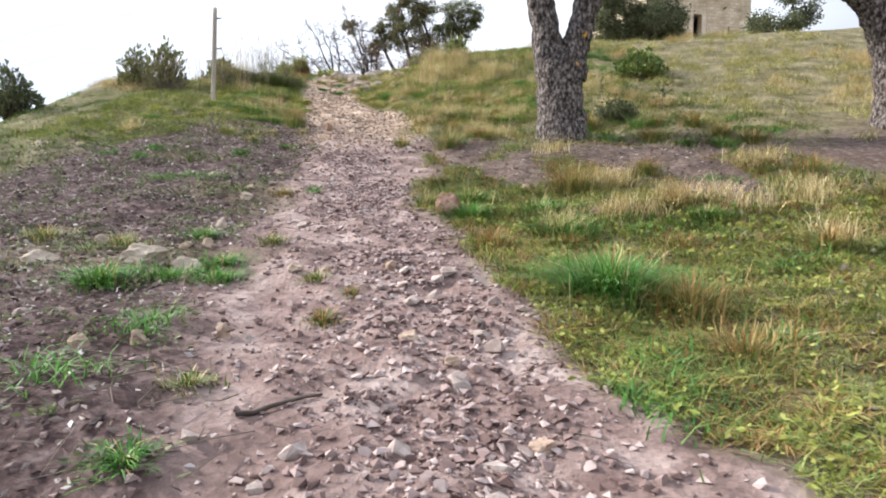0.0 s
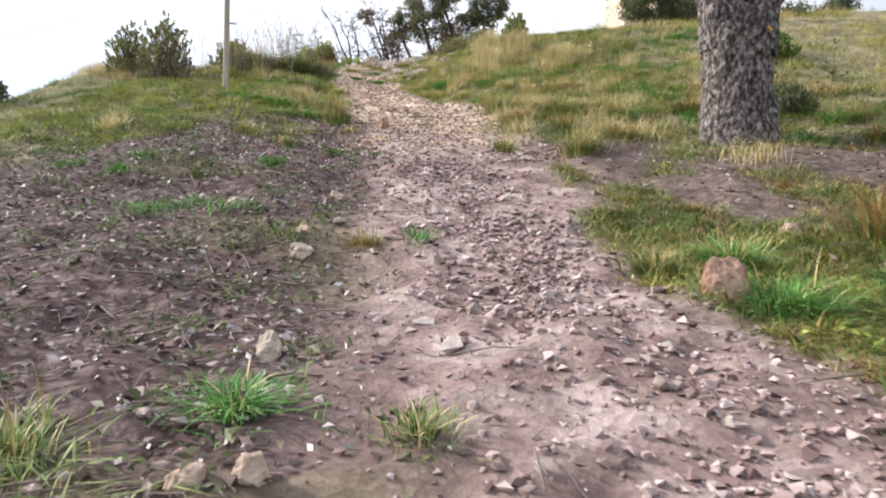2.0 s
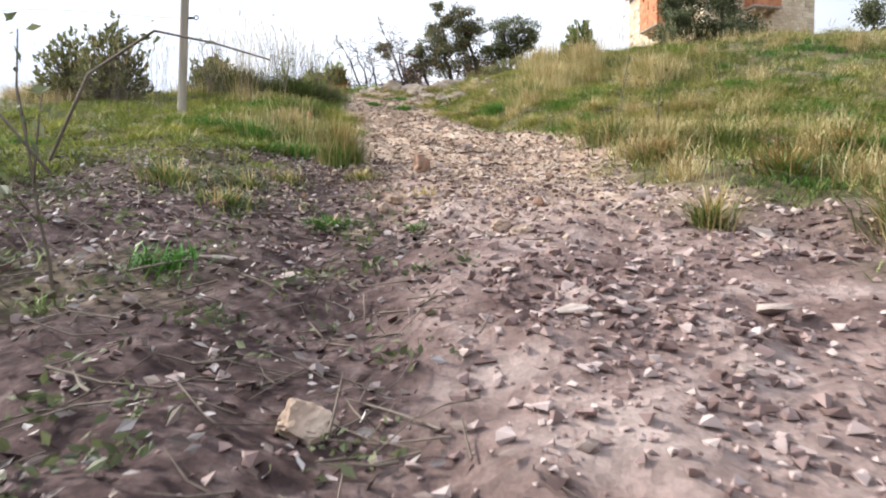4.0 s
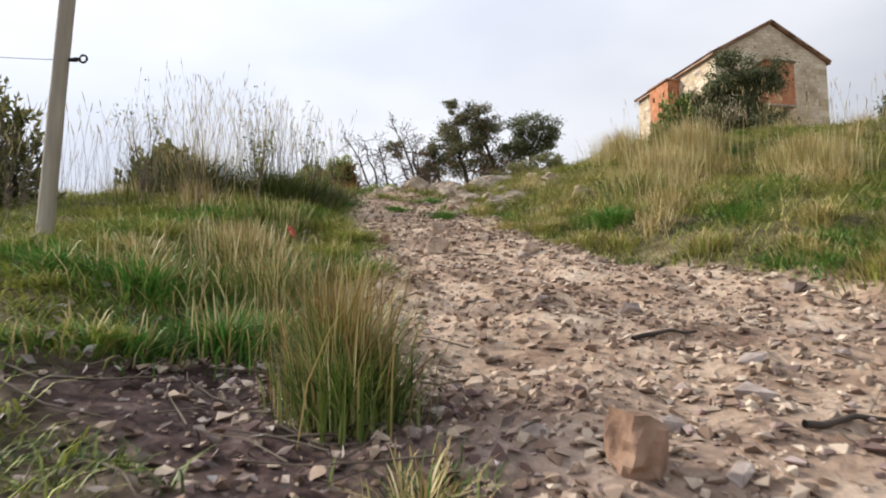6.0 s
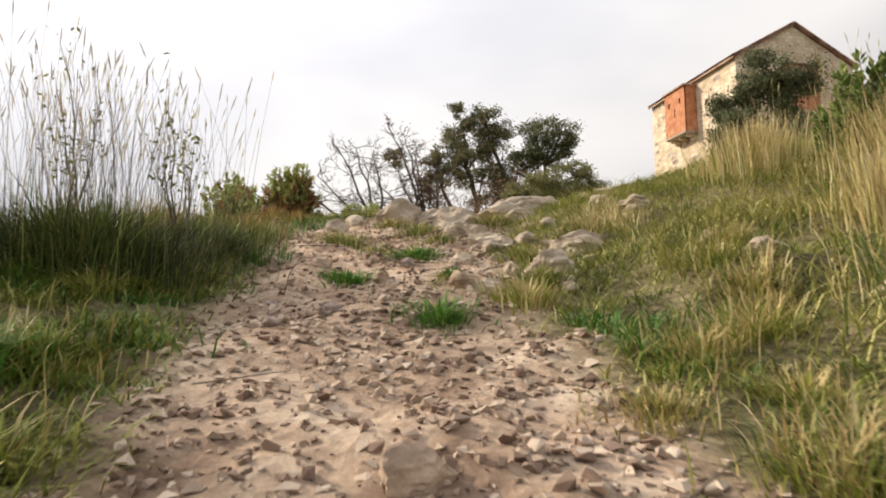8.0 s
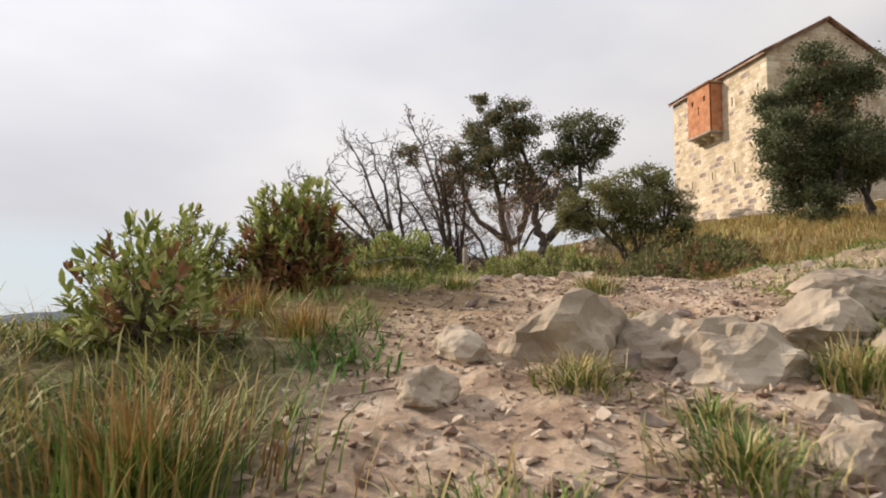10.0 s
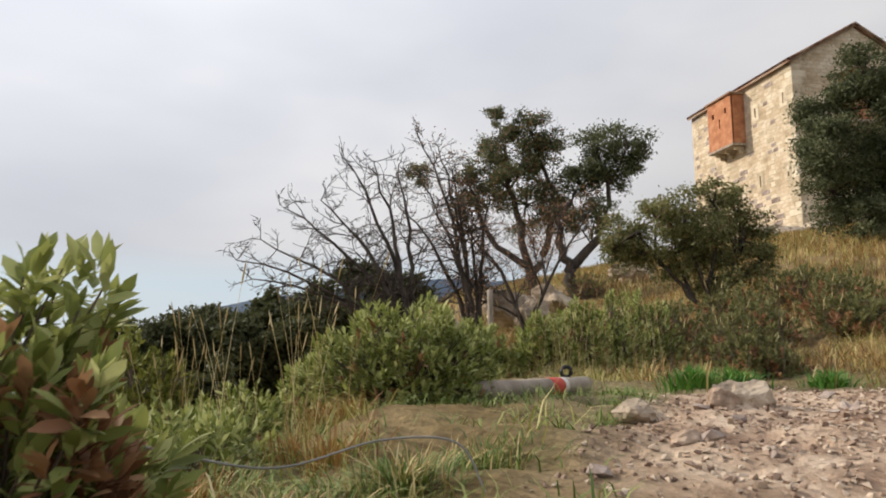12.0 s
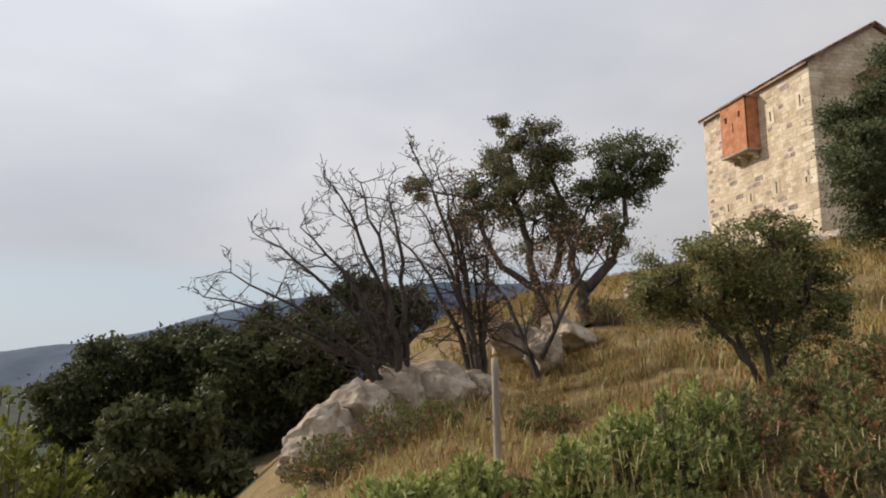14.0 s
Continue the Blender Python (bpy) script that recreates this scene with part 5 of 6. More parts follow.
def tree(name, place, label, category, seed, stems, leaf=None, n_leaf=0, leaf_size=0.2, blob=0.35, bark=None, sides=6, group="", crown_label="", **kw):
    """A tree with its foot at place; stems: (offset, way, length, radius, depth)."""
    rnd = random.Random(seed)
    t = thing(name, place, label, category, group)
    lines, tips = [], []
    for off, way, length, radius, depth in stems:
        grow(rnd, off, way, length, radius, depth, lines=lines, tips=tips, **kw)
    thick = [l for l in lines if l[1][0] > stems[0][3] * 0.3]
    thin = [(l[0][[0, 3, 5]], l[1][[0, 3, 5]]) for l in lines if l[1][0] <= stems[0][3] * 0.3]
    part("trunk", mesh_np("trunk", *tubes(thick, 8), bark or M_BARK), t)
    if thin:
        tagged(part("branchwork", mesh_np("branchwork", *tubes(thin, 3), bark or M_BARK), t), kind="stuff")
    if leaf:
        part("crown", leaf_mesh("crown", cloud_of(seed, tips, n_leaf, blob), leaf_size, leaf), t, crown_label)
    return t


def cork_trunk(line, rad, seed, sides=28, step=0.05):
    """A thick trunk with furrowed cork."""
    pts = np.array(line, float)
    k = np.linspace(0, 1, len(pts))
    q = np.linspace(0, 1, int(np.linalg.norm(np.diff(pts, axis=0), axis=1).sum() / step))
    c = np.stack([smooth_interp(q, k, pts[:, a]) for a in range(3)], -1)
    r = smooth_interp(q, k, np.array(rad, float))
    v, f = tubes([(c, r)], sides)
    ctr = np.repeat(c, sides, 0)
    out = v - ctr
    rr = np.linalg.norm(out, axis=1, keepdims=True) + 1e-9
    amp = np.array([0.055 * noise.noise(Vector((a[0] * 9 + seed, a[1] * 9, a[2] * 3.2))) + 0.035 * noise.noise(Vector((a[0] * 22, a[1] * 22 + seed, a[2] * 9))) for a in v])
    return v + out / rr * amp[:, None], f


def cork_oak(x, y, label, stems, branches, seed, n_leaf=9000, marks=()):
    t = thing("cork_oak", (x, y, gz(x, y)), label, "tree", "cork oaks")
    for line, rad in stems:
        tr = part("trunk", mesh_np("trunk", *cork_trunk(line, rad, seed), M_CORK), t)
    rnd = random.Random(seed)
    lines, tips = [], []
    for st, way, length, radius in branches:
        grow(rnd, st, way, length, radius, 3, kids=4, spread=0.75, curl=0.3, up=0.06, lines=lines, tips=tips)
    part("limbwork", mesh_np("limbwork", *tubes(lines, 6), M_CORK), t)
    part("crown", leaf_mesh("crown", cloud_of(seed, tips, n_leaf, 0.3), 0.115, M_OAKLEAF), t, "small dark evergreen leaves")
    for m in marks:
        bm = bmesh.new()
        bmesh.ops.create_icosphere(bm, subdivisions=2, radius=1)
        bmesh.ops.scale(bm, vec=m[1], verts=bm.verts)
        bmesh.ops.rotate(bm, matrix=Matrix.Rotation(m[2], 3, "Y"), verts=bm.verts)
        bmesh.ops.translate(bm, vec=m[0], verts=bm.verts)
        part("paint_mark", from_bm("paint_mark", bm, M_YELLOW, True), t, "yellow waymark paint")
    return t


cork_oak(2.25, 13.9, "old cork oak forking into two leaning stems above deep furrowed bark",
         [([(0, 0, -0.3), (-0.03, 0, 0.25), (-0.08, 0, 0.9), (-0.12, 0, 1.45)], [0.62, 0.48, 0.43, 0.44]),
          ([(-0.22, 0, 1.25), (-0.34, 0, 1.9), (-0.5, 0, 2.8), (-0.55, 0.2, 4.0)], [0.34, 0.27, 0.24, 0.2]),
          ([(0.08, 0, 1.2), (0.2, 0, 1.75), (0.42, -0.05, 2.6), (0.8, -0.1, 3.9)], [0.34, 0.27, 0.24, 0.19])],
         [((-0.55, 0.2, 3.8), (-0.7, 0.1, 0.8), 3.0, 0.17), ((0.8, -0.1, 3.7), (0.6, -0.3, 0.8), 3.0, 0.16), ((-0.5, 0.1, 3.7), (-0.3, -0.6, 1.0), 2.4, 0.13), ((0.6, 0, 3.5), (0.2, 0.9, 0.7), 2.6, 0.12)], 3, n_leaf=13000,
         marks=[((0.32, -0.26, 1.98), (0.055, 0.03, 0.09), 0.3), ((0.16, -0.33, 1.42), (0.07, 0.03, 0.03), 0.5)])
cork_oak(8.5, 13.4, "old cork oak with a leaning trunk and low spreading limbs",
         [([(0, 0, -0.3), (-0.05, 0, 0.6), (-0.25, 0, 1.5), (-0.7, -0.05, 2.2), (-1.4, -0.1, 2.6)], [0.5, 0.38, 0.34, 0.28, 0.2]),
          ([(-0.2, 0, 1.2), (0.2, 0, 2.2), (0.5, 0, 3.4)], [0.3, 0.25, 0.2])],
         [((-1.4, -0.1, 2.55), (-0.9, -0.1, 0.25), 2.4, 0.14), ((0.5, 0, 3.2), (0.2, 0.2, 1), 2.4, 0.16), ((0.4, 0, 2.9), (0.6, -0.6, 0.7), 2.2, 0.12)], 4, n_leaf=12000)

def oak_of_clumps(name, place, label, category, seed, stems, clumps, leaf, per, leaf_size, group, bark=None, brown=0.0):
    """A tree whose leaves stand in separate clumps on bent limbs; stems: (points, radius), clumps: (x, y, z, radius)."""
    rnd = random.Random(seed)
    t = thing(name, place, label, category, group)
    for pts, r in stems:
        p = np.array(pts, float)
        q = np.linspace(0, 1, 14)
        c = np.stack([smooth_interp(q, np.linspace(0, 1, len(p)), p[:, a]) for a in range(3)], -1)
        c[1:] += np.array([[rnd.gauss(0, r * 0.25) for _ in range(3)] for _ in range(13)])
        part("trunk", mesh_np("trunk", *tubes([(c, r * (1 - 0.7 * q))], 8), bark or M_BARK), t)
    pool = np.concatenate([np.array(p, float)[1:] for p, _ in stems])
    lines, spots = [], []
    for x, y, z, r in clumps:
        c = np.array((x, y, z))
        near = pool[np.argmin(np.linalg.norm((pool - c) * [1, 1, 0.8] - [0, 0, -0.6], axis=1))]
        bend = (near + c) / 2 + np.array([rnd.gauss(0, 0.2), rnd.gauss(0, 0.3), rnd.uniform(-0.4, 0.1)])
        q = np.linspace(0, 1, 6)[:, None]
        lines.append(((1 - q) ** 2 * near + 2 * q * (1 - q) * bend + q**2 * c, np.linspace(0.10, 0.04, 6) * min(1.0, r)))
        for _ in range(16):
            v = np.array([rnd.gauss(0, 1), rnd.gauss(0, 1), rnd.gauss(0.15, 0.9)])
            tip = c + v / np.linalg.norm(v) * r * rnd.uniform(0.45, 1.35)
            lines.append((np.stack([c + (c - tip) * 0.1, (c + tip) / 2 + [0, 0, 0.1 * r], tip]), np.array([0.03, 0.018, 0.007]) * max(0.6, r)))
            spots.append((tip, r))
    tagged(part("branchwork", mesh_np("branchwork", *tubes(lines, 4), bark or M_BARK), t), kind="stuff")
    k = np.repeat(np.arange(len(spots)), [int(per * r ** 1.5) + 20 for _, r in spots])
    at = np.array([q for q, _ in spots])[k] + RNG.normal(0, 1, (len(k), 3)) * np.array([[0.25, 0.25, 0.17]]) * np.array([r for _, r in spots])[k][:, None]
    dead = RNG.random(len(k)) < brown
    part("crown", leaf_mesh("crown", at[~dead], leaf_size, leaf), t, "small dark evergreen leaves" if leaf is M_OAKLEAF else "")
    if brown:
        part("withered_crown", leaf_mesh("withered_crown", at[dead], leaf_size, M_BROWNLEAF), t, "withered brown leaves")
    return t


def limb_tree(place, label, seed, ends, radius, group, brown=0):
    """A leafless tree: bowed limbs that sweep out to the given ends, each with crooked side twigs."""
    rnd = random.Random(seed)
    t = thing("bare_tree", place, label, "tree", group)
    lines, tips = [], []
    for e in ends:
        e = np.array(e, float)
        foot = np.array([rnd.uniform(-0.25, 0.25), rnd.uniform(-0.2, 0.2), -0.2])
        bend = np.array([e[0] * 0.22, rnd.gauss(0, 0.8), max(2.4, e[2] * 0.6)])
        q = np.linspace(0, 1, 12)[:, None]
        c = (1 - q) ** 2 * foot + 2 * q * (1 - q) * bend + q**2 * e
        c[2:] += np.array([[rnd.gauss(0, 0.05) for _ in range(3)] for _ in range(10)])
        part("limb", mesh_np("limb", *tubes([(c, radius * (1 - 0.88 * q[:, 0] ** 0.8))], 7), M_BARK), t)
        for k in range(3, 12):
            d = Vector(c[k] - c[k - 1]).normalized()
            for _ in range(2):
                side = Vector((rnd.gauss(0, 1), rnd.gauss(0, 1), rnd.gauss(0.1, 0.8))).normalized()
                grow(rnd, c[k], d * 0.6 + side, rnd.uniform(0.6, 1.3) * (1.15 - 0.05 * k), 0.032 * (1.3 - 0.06 * k), 2, kids=3, spread=0.95, curl=0.45, up=0.02, shrink=0.68, lines=lines, tips=tips)
    thin = [(l[0][[0, 2, 4, 5]], np.maximum(l[1][[0, 2, 4, 5]], 0.010)) for l in lines]
    tagged(part("twigwork", mesh_np("twigwork", *tubes(thin, 3), M_BARK), t), kind="stuff")
    if brown:
        part("clinging_foliage", leaf_mesh("clinging_foliage", cloud_of(seed, tips, brown, 0.12), 0.11, M_BROWNLEAF), t, "clinging brown leaves")
    return t


# bare trees in front of the evergreen oaks
BARE = "bare winter trees"
limb_tree((-7.0, 51.5, gz(-7.0, 51.5)), "leafless grey tree with wide crooked branches on the slope", 11,
          [(-6.1, 0.0, 3.7), (-5.6, 0.0, 3.0), (-5.4, 0.0, 4.3), (-4.6, 0.0, 5.5), (-3.3, 0.0, 5.7), (-2.5, 0.0, 7.2), (-1.5, 0.0, 7.0), (-0.6, 0.0, 6.9), (-2.2, 0.0, 4.6)], 0.15, BARE)
limb_tree((-5.0, 54.0, gz(-5.0, 54.0)), "leafless grey tree with thin upright branches and clinging brown leaves", 12,
          [(-2.2, 0.0, 8.3), (-1.4, 0.0, 7.8), (-0.9, 0.0, 7.0), (-2.0, 0.0, 6.4), (-0.1, 0.0, 5.3), (-3.0, 0.0, 5.7), (0.6, 0.0, 5.9)], 0.14, BARE, 1500)
tree("bare_tree", (-2.9, 56.0, gz(-2.9, 56.0)), "leafless brownish tree with dense fine twigs", "tree", 13,
     [((0, 0, -0.2), (-0.15, 0, 1), 3.0, 0.13, 5), ((0.1, 0, 0.8), (0.3, 0.1, 1), 2.6, 0.1, 5)], M_BROWNLEAF, 2200, 0.12, 0.25, group=BARE, kids=4, spread=0.7, curl=0.3, up=0.1, shrink=0.70)
OAKS = "evergreen oaks"
oak_of_clumps("evergreen_oak", (0.1, 64, gz(0.1, 64)), "evergreen oak forking low with dark leaf clusters", "tree", 21,
              [([(-0.0, 0.0, -0.0), (-0.2, 0.0, 1.4), (1.0, 0.0, 2.8), (1.7, 0.0, 4.3), (1.9, 0.0, 6.0)], 0.34), ([(-0.1, 0.0, 1.3), (-0.6, 0.0, 2.6), (-0.6, 0.0, 4.0), (0.3, 0.0, 6.1)], 0.3)],
              [(2.9, -0.6, 8.0, 0.99), (1.3, -0.5, 7.8, 1.17), (0.4, 0.4, 6.3, 0.81), (2.0, 0.1, 6.1, 1.1), (1.2, -0.5, 4.3, 0.81), (0.2, -0.1, 4.1, 0.58), (3.2, -0.0, 7.0, 0.7)], M_OAKLEAF, 150, 0.17, OAKS)
oak_of_clumps("evergreen_oak", (-2.6, 66, gz(-2.6, 66)), "tall evergreen oak with an uneven crown of dark leaves", "tree", 22,
              [([(0.8, 0.0, 0.0), (0.6, 0.0, 2.2), (0.2, 0.0, 4.3), (-0.5, 0.0, 6.8), (-0.8, 0.0, 9.4)], 0.3), ([(0.7, 0.0, 1.9), (1.5, 0.0, 3.7), (1.9, 0.0, 6.5), (0.9, 0.0, 9.3)], 0.24), ([(0.4, 0.0, 2.5), (-1.3, 0.0, 3.7), (-2.2, 0.0, 5.6), (-2.8, 0.0, 7.2)], 0.2)],
              [(-1.2, -0.2, 11.1, 0.47), (-0.7, 0.4, 9.9, 1.0), (0.8, -0.6, 9.8, 1.0), (1.8, -0.1, 9.1, 0.87), (-1.3, 0.0, 8.4, 0.93), (0.3, -0.1, 8.1, 1.24), (1.9, 0.1, 7.1, 1.05), (-1.7, 0.3, 6.8, 0.87), (0.5, 0.9, 6.1, 1.29), (2.0, -0.3, 5.3, 0.8), (-2.8, 0.2, 7.4, 0.74), (-5.5, 0.2, 7.8, 0.62), (-3.0, -0.2, 5.9, 0.74), (-0.5, -0.8, 7.1, 1.11)], M_OAKLEAF, 140, 0.17, OAKS, brown=0.14)
oak_of_clumps("evergreen_oak", (20.6, 73, gz(20.6, 73)), "broad evergreen oak standing before the tower wall", "tree", 24,
              [([(0, 0, -0.3), (-0.2, 0, 1.5), (-0.8, 0, 4.0), (-1.4, 0, 7.5)], 0.4), ([(0, 0, 0.3), (0.8, 0, 2.5), (1.4, 0, 5.5), (1.2, 0, 9.0)], 0.36)],
              [(-2.1, 1.2, 8.3, 1.67), (-0.1, -0.5, 10.7, 1.54), (-2.6, -0.5, 5.7, 1.73), (-0.4, 1.3, 6.1, 2.16), (0.6, 0.2, 8.8, 1.82), (-2.5, -0.1, 3.1, 1.57), (-0.3, 0.9, 2.9, 2.14), (-3.0, -0.7, 7.2, 0.94), (2.3, 0.6, 10.3, 2.0), (2.0, -0.4, 5.0, 2.33), (-1.3, -0.8, 1.2, 1.28), (-1.6, 0.2, 10.0, 0.91)], M_OAKLEAF, 130, 0.24, OAKS)
tree("evergreen_oak", (24.5, 74, gz(24.5, 74)), "evergreen oak with grey green leaves near the tower", "tree", 25,
     [((0, 0, -0.3), (0.2, 0, 1), 3.2, 0.3, 4), ((0.1, 0, 0.4), (-0.6, 0, 0.9), 3.0, 0.24, 4)], M_OAKLEAF, 11000, 0.32, 0.45, group=OAKS, kids=3, spread=0.6, curl=0.3, up=0.1, shrink=0.7)
tree("evergreen_oak", (46, 92, gz(46, 92)), "evergreen oak beside the tower", "tree", 26,
     [((0, 0, -0.3), (0.2, 0, 1), 3.6, 0.3, 4), ((0.1, 0, 0.4), (-0.6, 0, 0.9), 3.2, 0.26, 4)], M_OAKLEAF, 9000, 0.4, 0.5, group=OAKS, kids=3, spread=0.6, curl=0.3, up=0.1, shrink=0.7)
for k, (x, y, h) in enumerate([(-5.35, 24.7, 0.62), (-6.3, 24.9, 0.7), (-7.0, 22.6, 0.6), (-5.5, 22.2, 0.45)]):
    tree("dead_shrub", (x, y, gz(x, y)), "dry leafless shrub of thin branching brown twigs", "shrub", 90 + k,
         [((0, 0, -0.05), (0.12, 0, 1), h, 0.012, 3), ((0.05, 0.05, -0.05), (-0.25, 0.1, 1), h * 0.9, 0.011, 3), ((0, -0.05, -0.05), (0.35, -0.1, 1), h * 0.8, 0.010, 3)], M_YELLEAF, 160, 0.05, 0.05, bark=M_TWIG, group="dead shrubs", kids=3, spread=0.45, curl=0.2, up=0.25, shrink=0.68)
# olive shrub on the slope
oak_of_clumps("olive_shrub", (0.5, 45, gz(0.5, 45)), "bushy olive green shrub with many thin stems", "shrub", 31,
              [([(0, 0, -0.2), (-0.3, 0, 0.6), (-1.0, 0, 1.4), (-1.5, 0, 2.2)], 0.08), ([(0.1, 0, -0.2), (0, -0.1, 0.8), (-0.3, 0, 1.8), (-0.4, 0, 2.6)], 0.08), ([(0.2, 0, -0.2), (0.4, 0, 0.8), (0.8, 0, 1.6), (1.0, 0, 2.4)], 0.08)],
              [(-1.8, 0.4, 2.1, 0.54), (-1.1, -0.2, 2.5, 0.49), (-0.4, 0.1, 2.7, 0.54), (0.3, -0.1, 2.8, 0.49), (0.9, 0.2, 2.7, 0.49), (1.0, 0.2, 2.0, 0.61), (0.2, -0.3, 1.9, 0.74), (-0.6, 0.3, 1.7, 0.67), (-1.4, 0.1, 1.7, 0.45), (1.3, 0.1, 1.4, 0.36), (0.3, 0.3, 1.1, 0.57), (-2.1, -0.0, 1.8, 0.32)], M_OLIVELEAF, 420, 0.085, "shrubs on the slope", brown=0.03)
# dark trees down in the valley
VALLEY = "valley trees"
for k, (x, y, h) in enumerate([(-34, 96, 12.5), (-27, 92, 10.5), (-42, 98, 12.0), (-20, 90, 10.5), (-50, 100, 6.6), (-61, 104, 6.4), (-15, 97, 8.5), (-24, 72, 7.0), (-74, 108, 6.8), (-33, 76, 4.8), (-44, 82, 5.2), (-57, 88, 5.2), (-88, 118, 7.0)]):
    rnd = random.Random(50 + k)
    clumps = [(rnd.gauss(0, 0.30) * h, rnd.gauss(0, 0.2) * h, h * rnd.uniform(0.25, 0.95), h * rnd.uniform(0.14, 0.22)) for _ in range(15)]
    oak_of_clumps("valley_tree", (x, y, gz(x, y)), "dense dark green evergreen tree down in the valley", "tree", 50 + k,
                  [([(0, 0, -0.5), (0.1, 0, h * 0.25), (-0.2, 0, h * 0.55), (0, 0, h * 0.8)], 0.35)], clumps, M_DARKLEAF, 60, 0.55, VALLEY)


# ---- rockrose and other bushes ----
def bush(x, y, rx, ry, hgt, seed, label, leaf, n_tips, leaf_size, name="rockrose_bush", category="bush", group="rockrose bushes", rosette=9, brown=0.0, inner=0.35, dz=0.0):
    """A low bush: branching stems and whorls of leaves at their tips."""
    t = thing(name, (x, y, gz(x, y) + dz), label, category, group)
    rnd = np.random.default_rng(seed)
    u = rnd.normal(0, 1, (n_tips, 3))
    u /= np.linalg.norm(u, axis=1, keepdims=True)
    u[:, 2] = np.abs(u[:, 2])
    lump = 0.82 + 0.28 * np.array([noise.noise(Vector(q) * 2.3 + Vector((seed, 0, 0))) for q in u]) + rnd.uniform(-0.12, 0.1, n_tips)
    deep = np.where(rnd.random(n_tips) < inner, rnd.uniform(0.45, 0.85, n_tips), 1.0)
    tip = u * np.array([rx, ry, hgt]) * (lump * deep)[:, None]
    tip[:, 2] += 0.04
    lines = []
    for k in range(n_tips):
        if k % 2 == 0:
            foot = np.array([rnd.normal(0, rx * 0.12), rnd.normal(0, ry * 0.12), -0.05])
            mid = foot * 0.4 + tip[k] * 0.5 + [0, 0, hgt * 0.06]
            lines.append((np.stack([foot, mid, tip[k]]), np.array([0.011, 0.007, 0.003]) * max(hgt, 0.5)))
    tagged(part("stemwork", mesh_np("stemwork", *tubes(lines, 4), M_TWIG), t), kind="stuff")
    way = u + [0, 0, 0.9] + rnd.normal(0, 0.2, (n_tips, 3))
    way /= np.linalg.norm(way, axis=1, keepdims=True)
    side = rnd.normal(0, 1, (n_tips, rosette, 3))
    side -= (side * way[:, None]).sum(-1, keepdims=True) * way[:, None]
    side /= np.linalg.norm(side, axis=-1, keepdims=True) + 1e-9
    th = np.linspace(0.25, 1.25, rosette)[None, :, None]
    d = way[:, None] * np.cos(th) + side * np.sin(th)
    p = tip[:, None] - way[:, None] * (np.linspace(0, 1.3, rosette)[None, :, None] * leaf_size * 0.8)
    low = rnd.random(n_tips) < brown * np.clip(1.6 - 1.9 * tip[:, 2] / hgt, 0.05, 1)
    for sel, mat, nm, lb in ((~low, leaf, "foliage", ""), (low, M_BROWNLEAF, "withered_foliage", "withered brown leaves")):
        if sel.any():
            lp, ld = p[sel].reshape(-1, 3), d[sel].reshape(-1, 3)
            near = name == "rockrose_bush" and y < 35
            part(nm, broad_leaves(nm, lp, ld, leaf_size, mat) if near else leaf_mesh(nm, lp, leaf_size * 1.1, mat, ways=ld), t, lb)
    return t


def broad_leaves(name, p, d, size, mat):
    """Soft oval leaves with a fold along the middle."""
    n = len(p)
    L = (size * RNG.uniform(0.65, 1.2, n))[:, None]
    s = np.cross(d, RNG.normal(0, 0.35, (n, 3)) + [0, 0, 1])
    s /= np.linalg.norm(s, axis=1, keepdims=True) + 1e-9
    u = np.cross(s, d)
    sag = -0.10
    v = np.stack([p, p + d * L * 0.3 + s * L * 0.15 + u * L * 0.05, p + d * L * 0.7 + s * L * 0.15 + u * L * (0.05 + sag / 2), p + d * L + u * L * sag,
                  p + d * L * 0.7 - s * L * 0.15 + u * L * (0.05 + sag / 2), p + d * L * 0.3 - s * L * 0.15 + u * L * 0.05, p + d * L * 0.5], 1).reshape(-1, 3)
    o = (np.arange(n) * 7)[:, None]
    return mesh_np(name, v, [o + [0, 1, 6], o + [1, 2, 6], o + [2, 3, 6], o + [3, 4, 6], o + [4, 5, 6], o + [5, 0, 6]], mat)


bush(-5.93, 30.0, 0.5, 0.42, 0.87, 1, "rockrose bush, green on top with withered brown leaves below", M_CISTUS, 640, 0.082, brown=0.55)
bush(-6.6, 29.6, 0.42, 0.38, 0.66, 2, "rockrose bush with dull green leaves", M_CISTUS, 300, 0.068, brown=0.3)
bush(-6.1, 27.9, 0.42, 0.4, 0.62, 3, "rockrose bush with dull green leaves beside the path", M_CISTUS, 150, 0.08, brown=0.35)
bush(-5.47, 34.0, 0.88, 0.62, 0.84, 4, "dense rounded rockrose bush with pale green leaves", M_CISTUS, 1150, 0.074, brown=0.06)
bush(-6.2, 31.8, 0.5, 0.45, 0.36, 9, "rockrose bush with pale green leaves on the slope edge", M_CISTUS, 260, 0.07, brown=0.1)
bush(-6.75, 34.0, 0.6, 0.5, 0.55, 5, "low rockrose bush with pale green leaves", M_CISTUS, 420, 0.072)
bush(-7.7, 34.0, 0.7, 0.5, 0.75, 6, "low rockrose bush with pale green leaves", M_CISTUS, 420, 0.072)
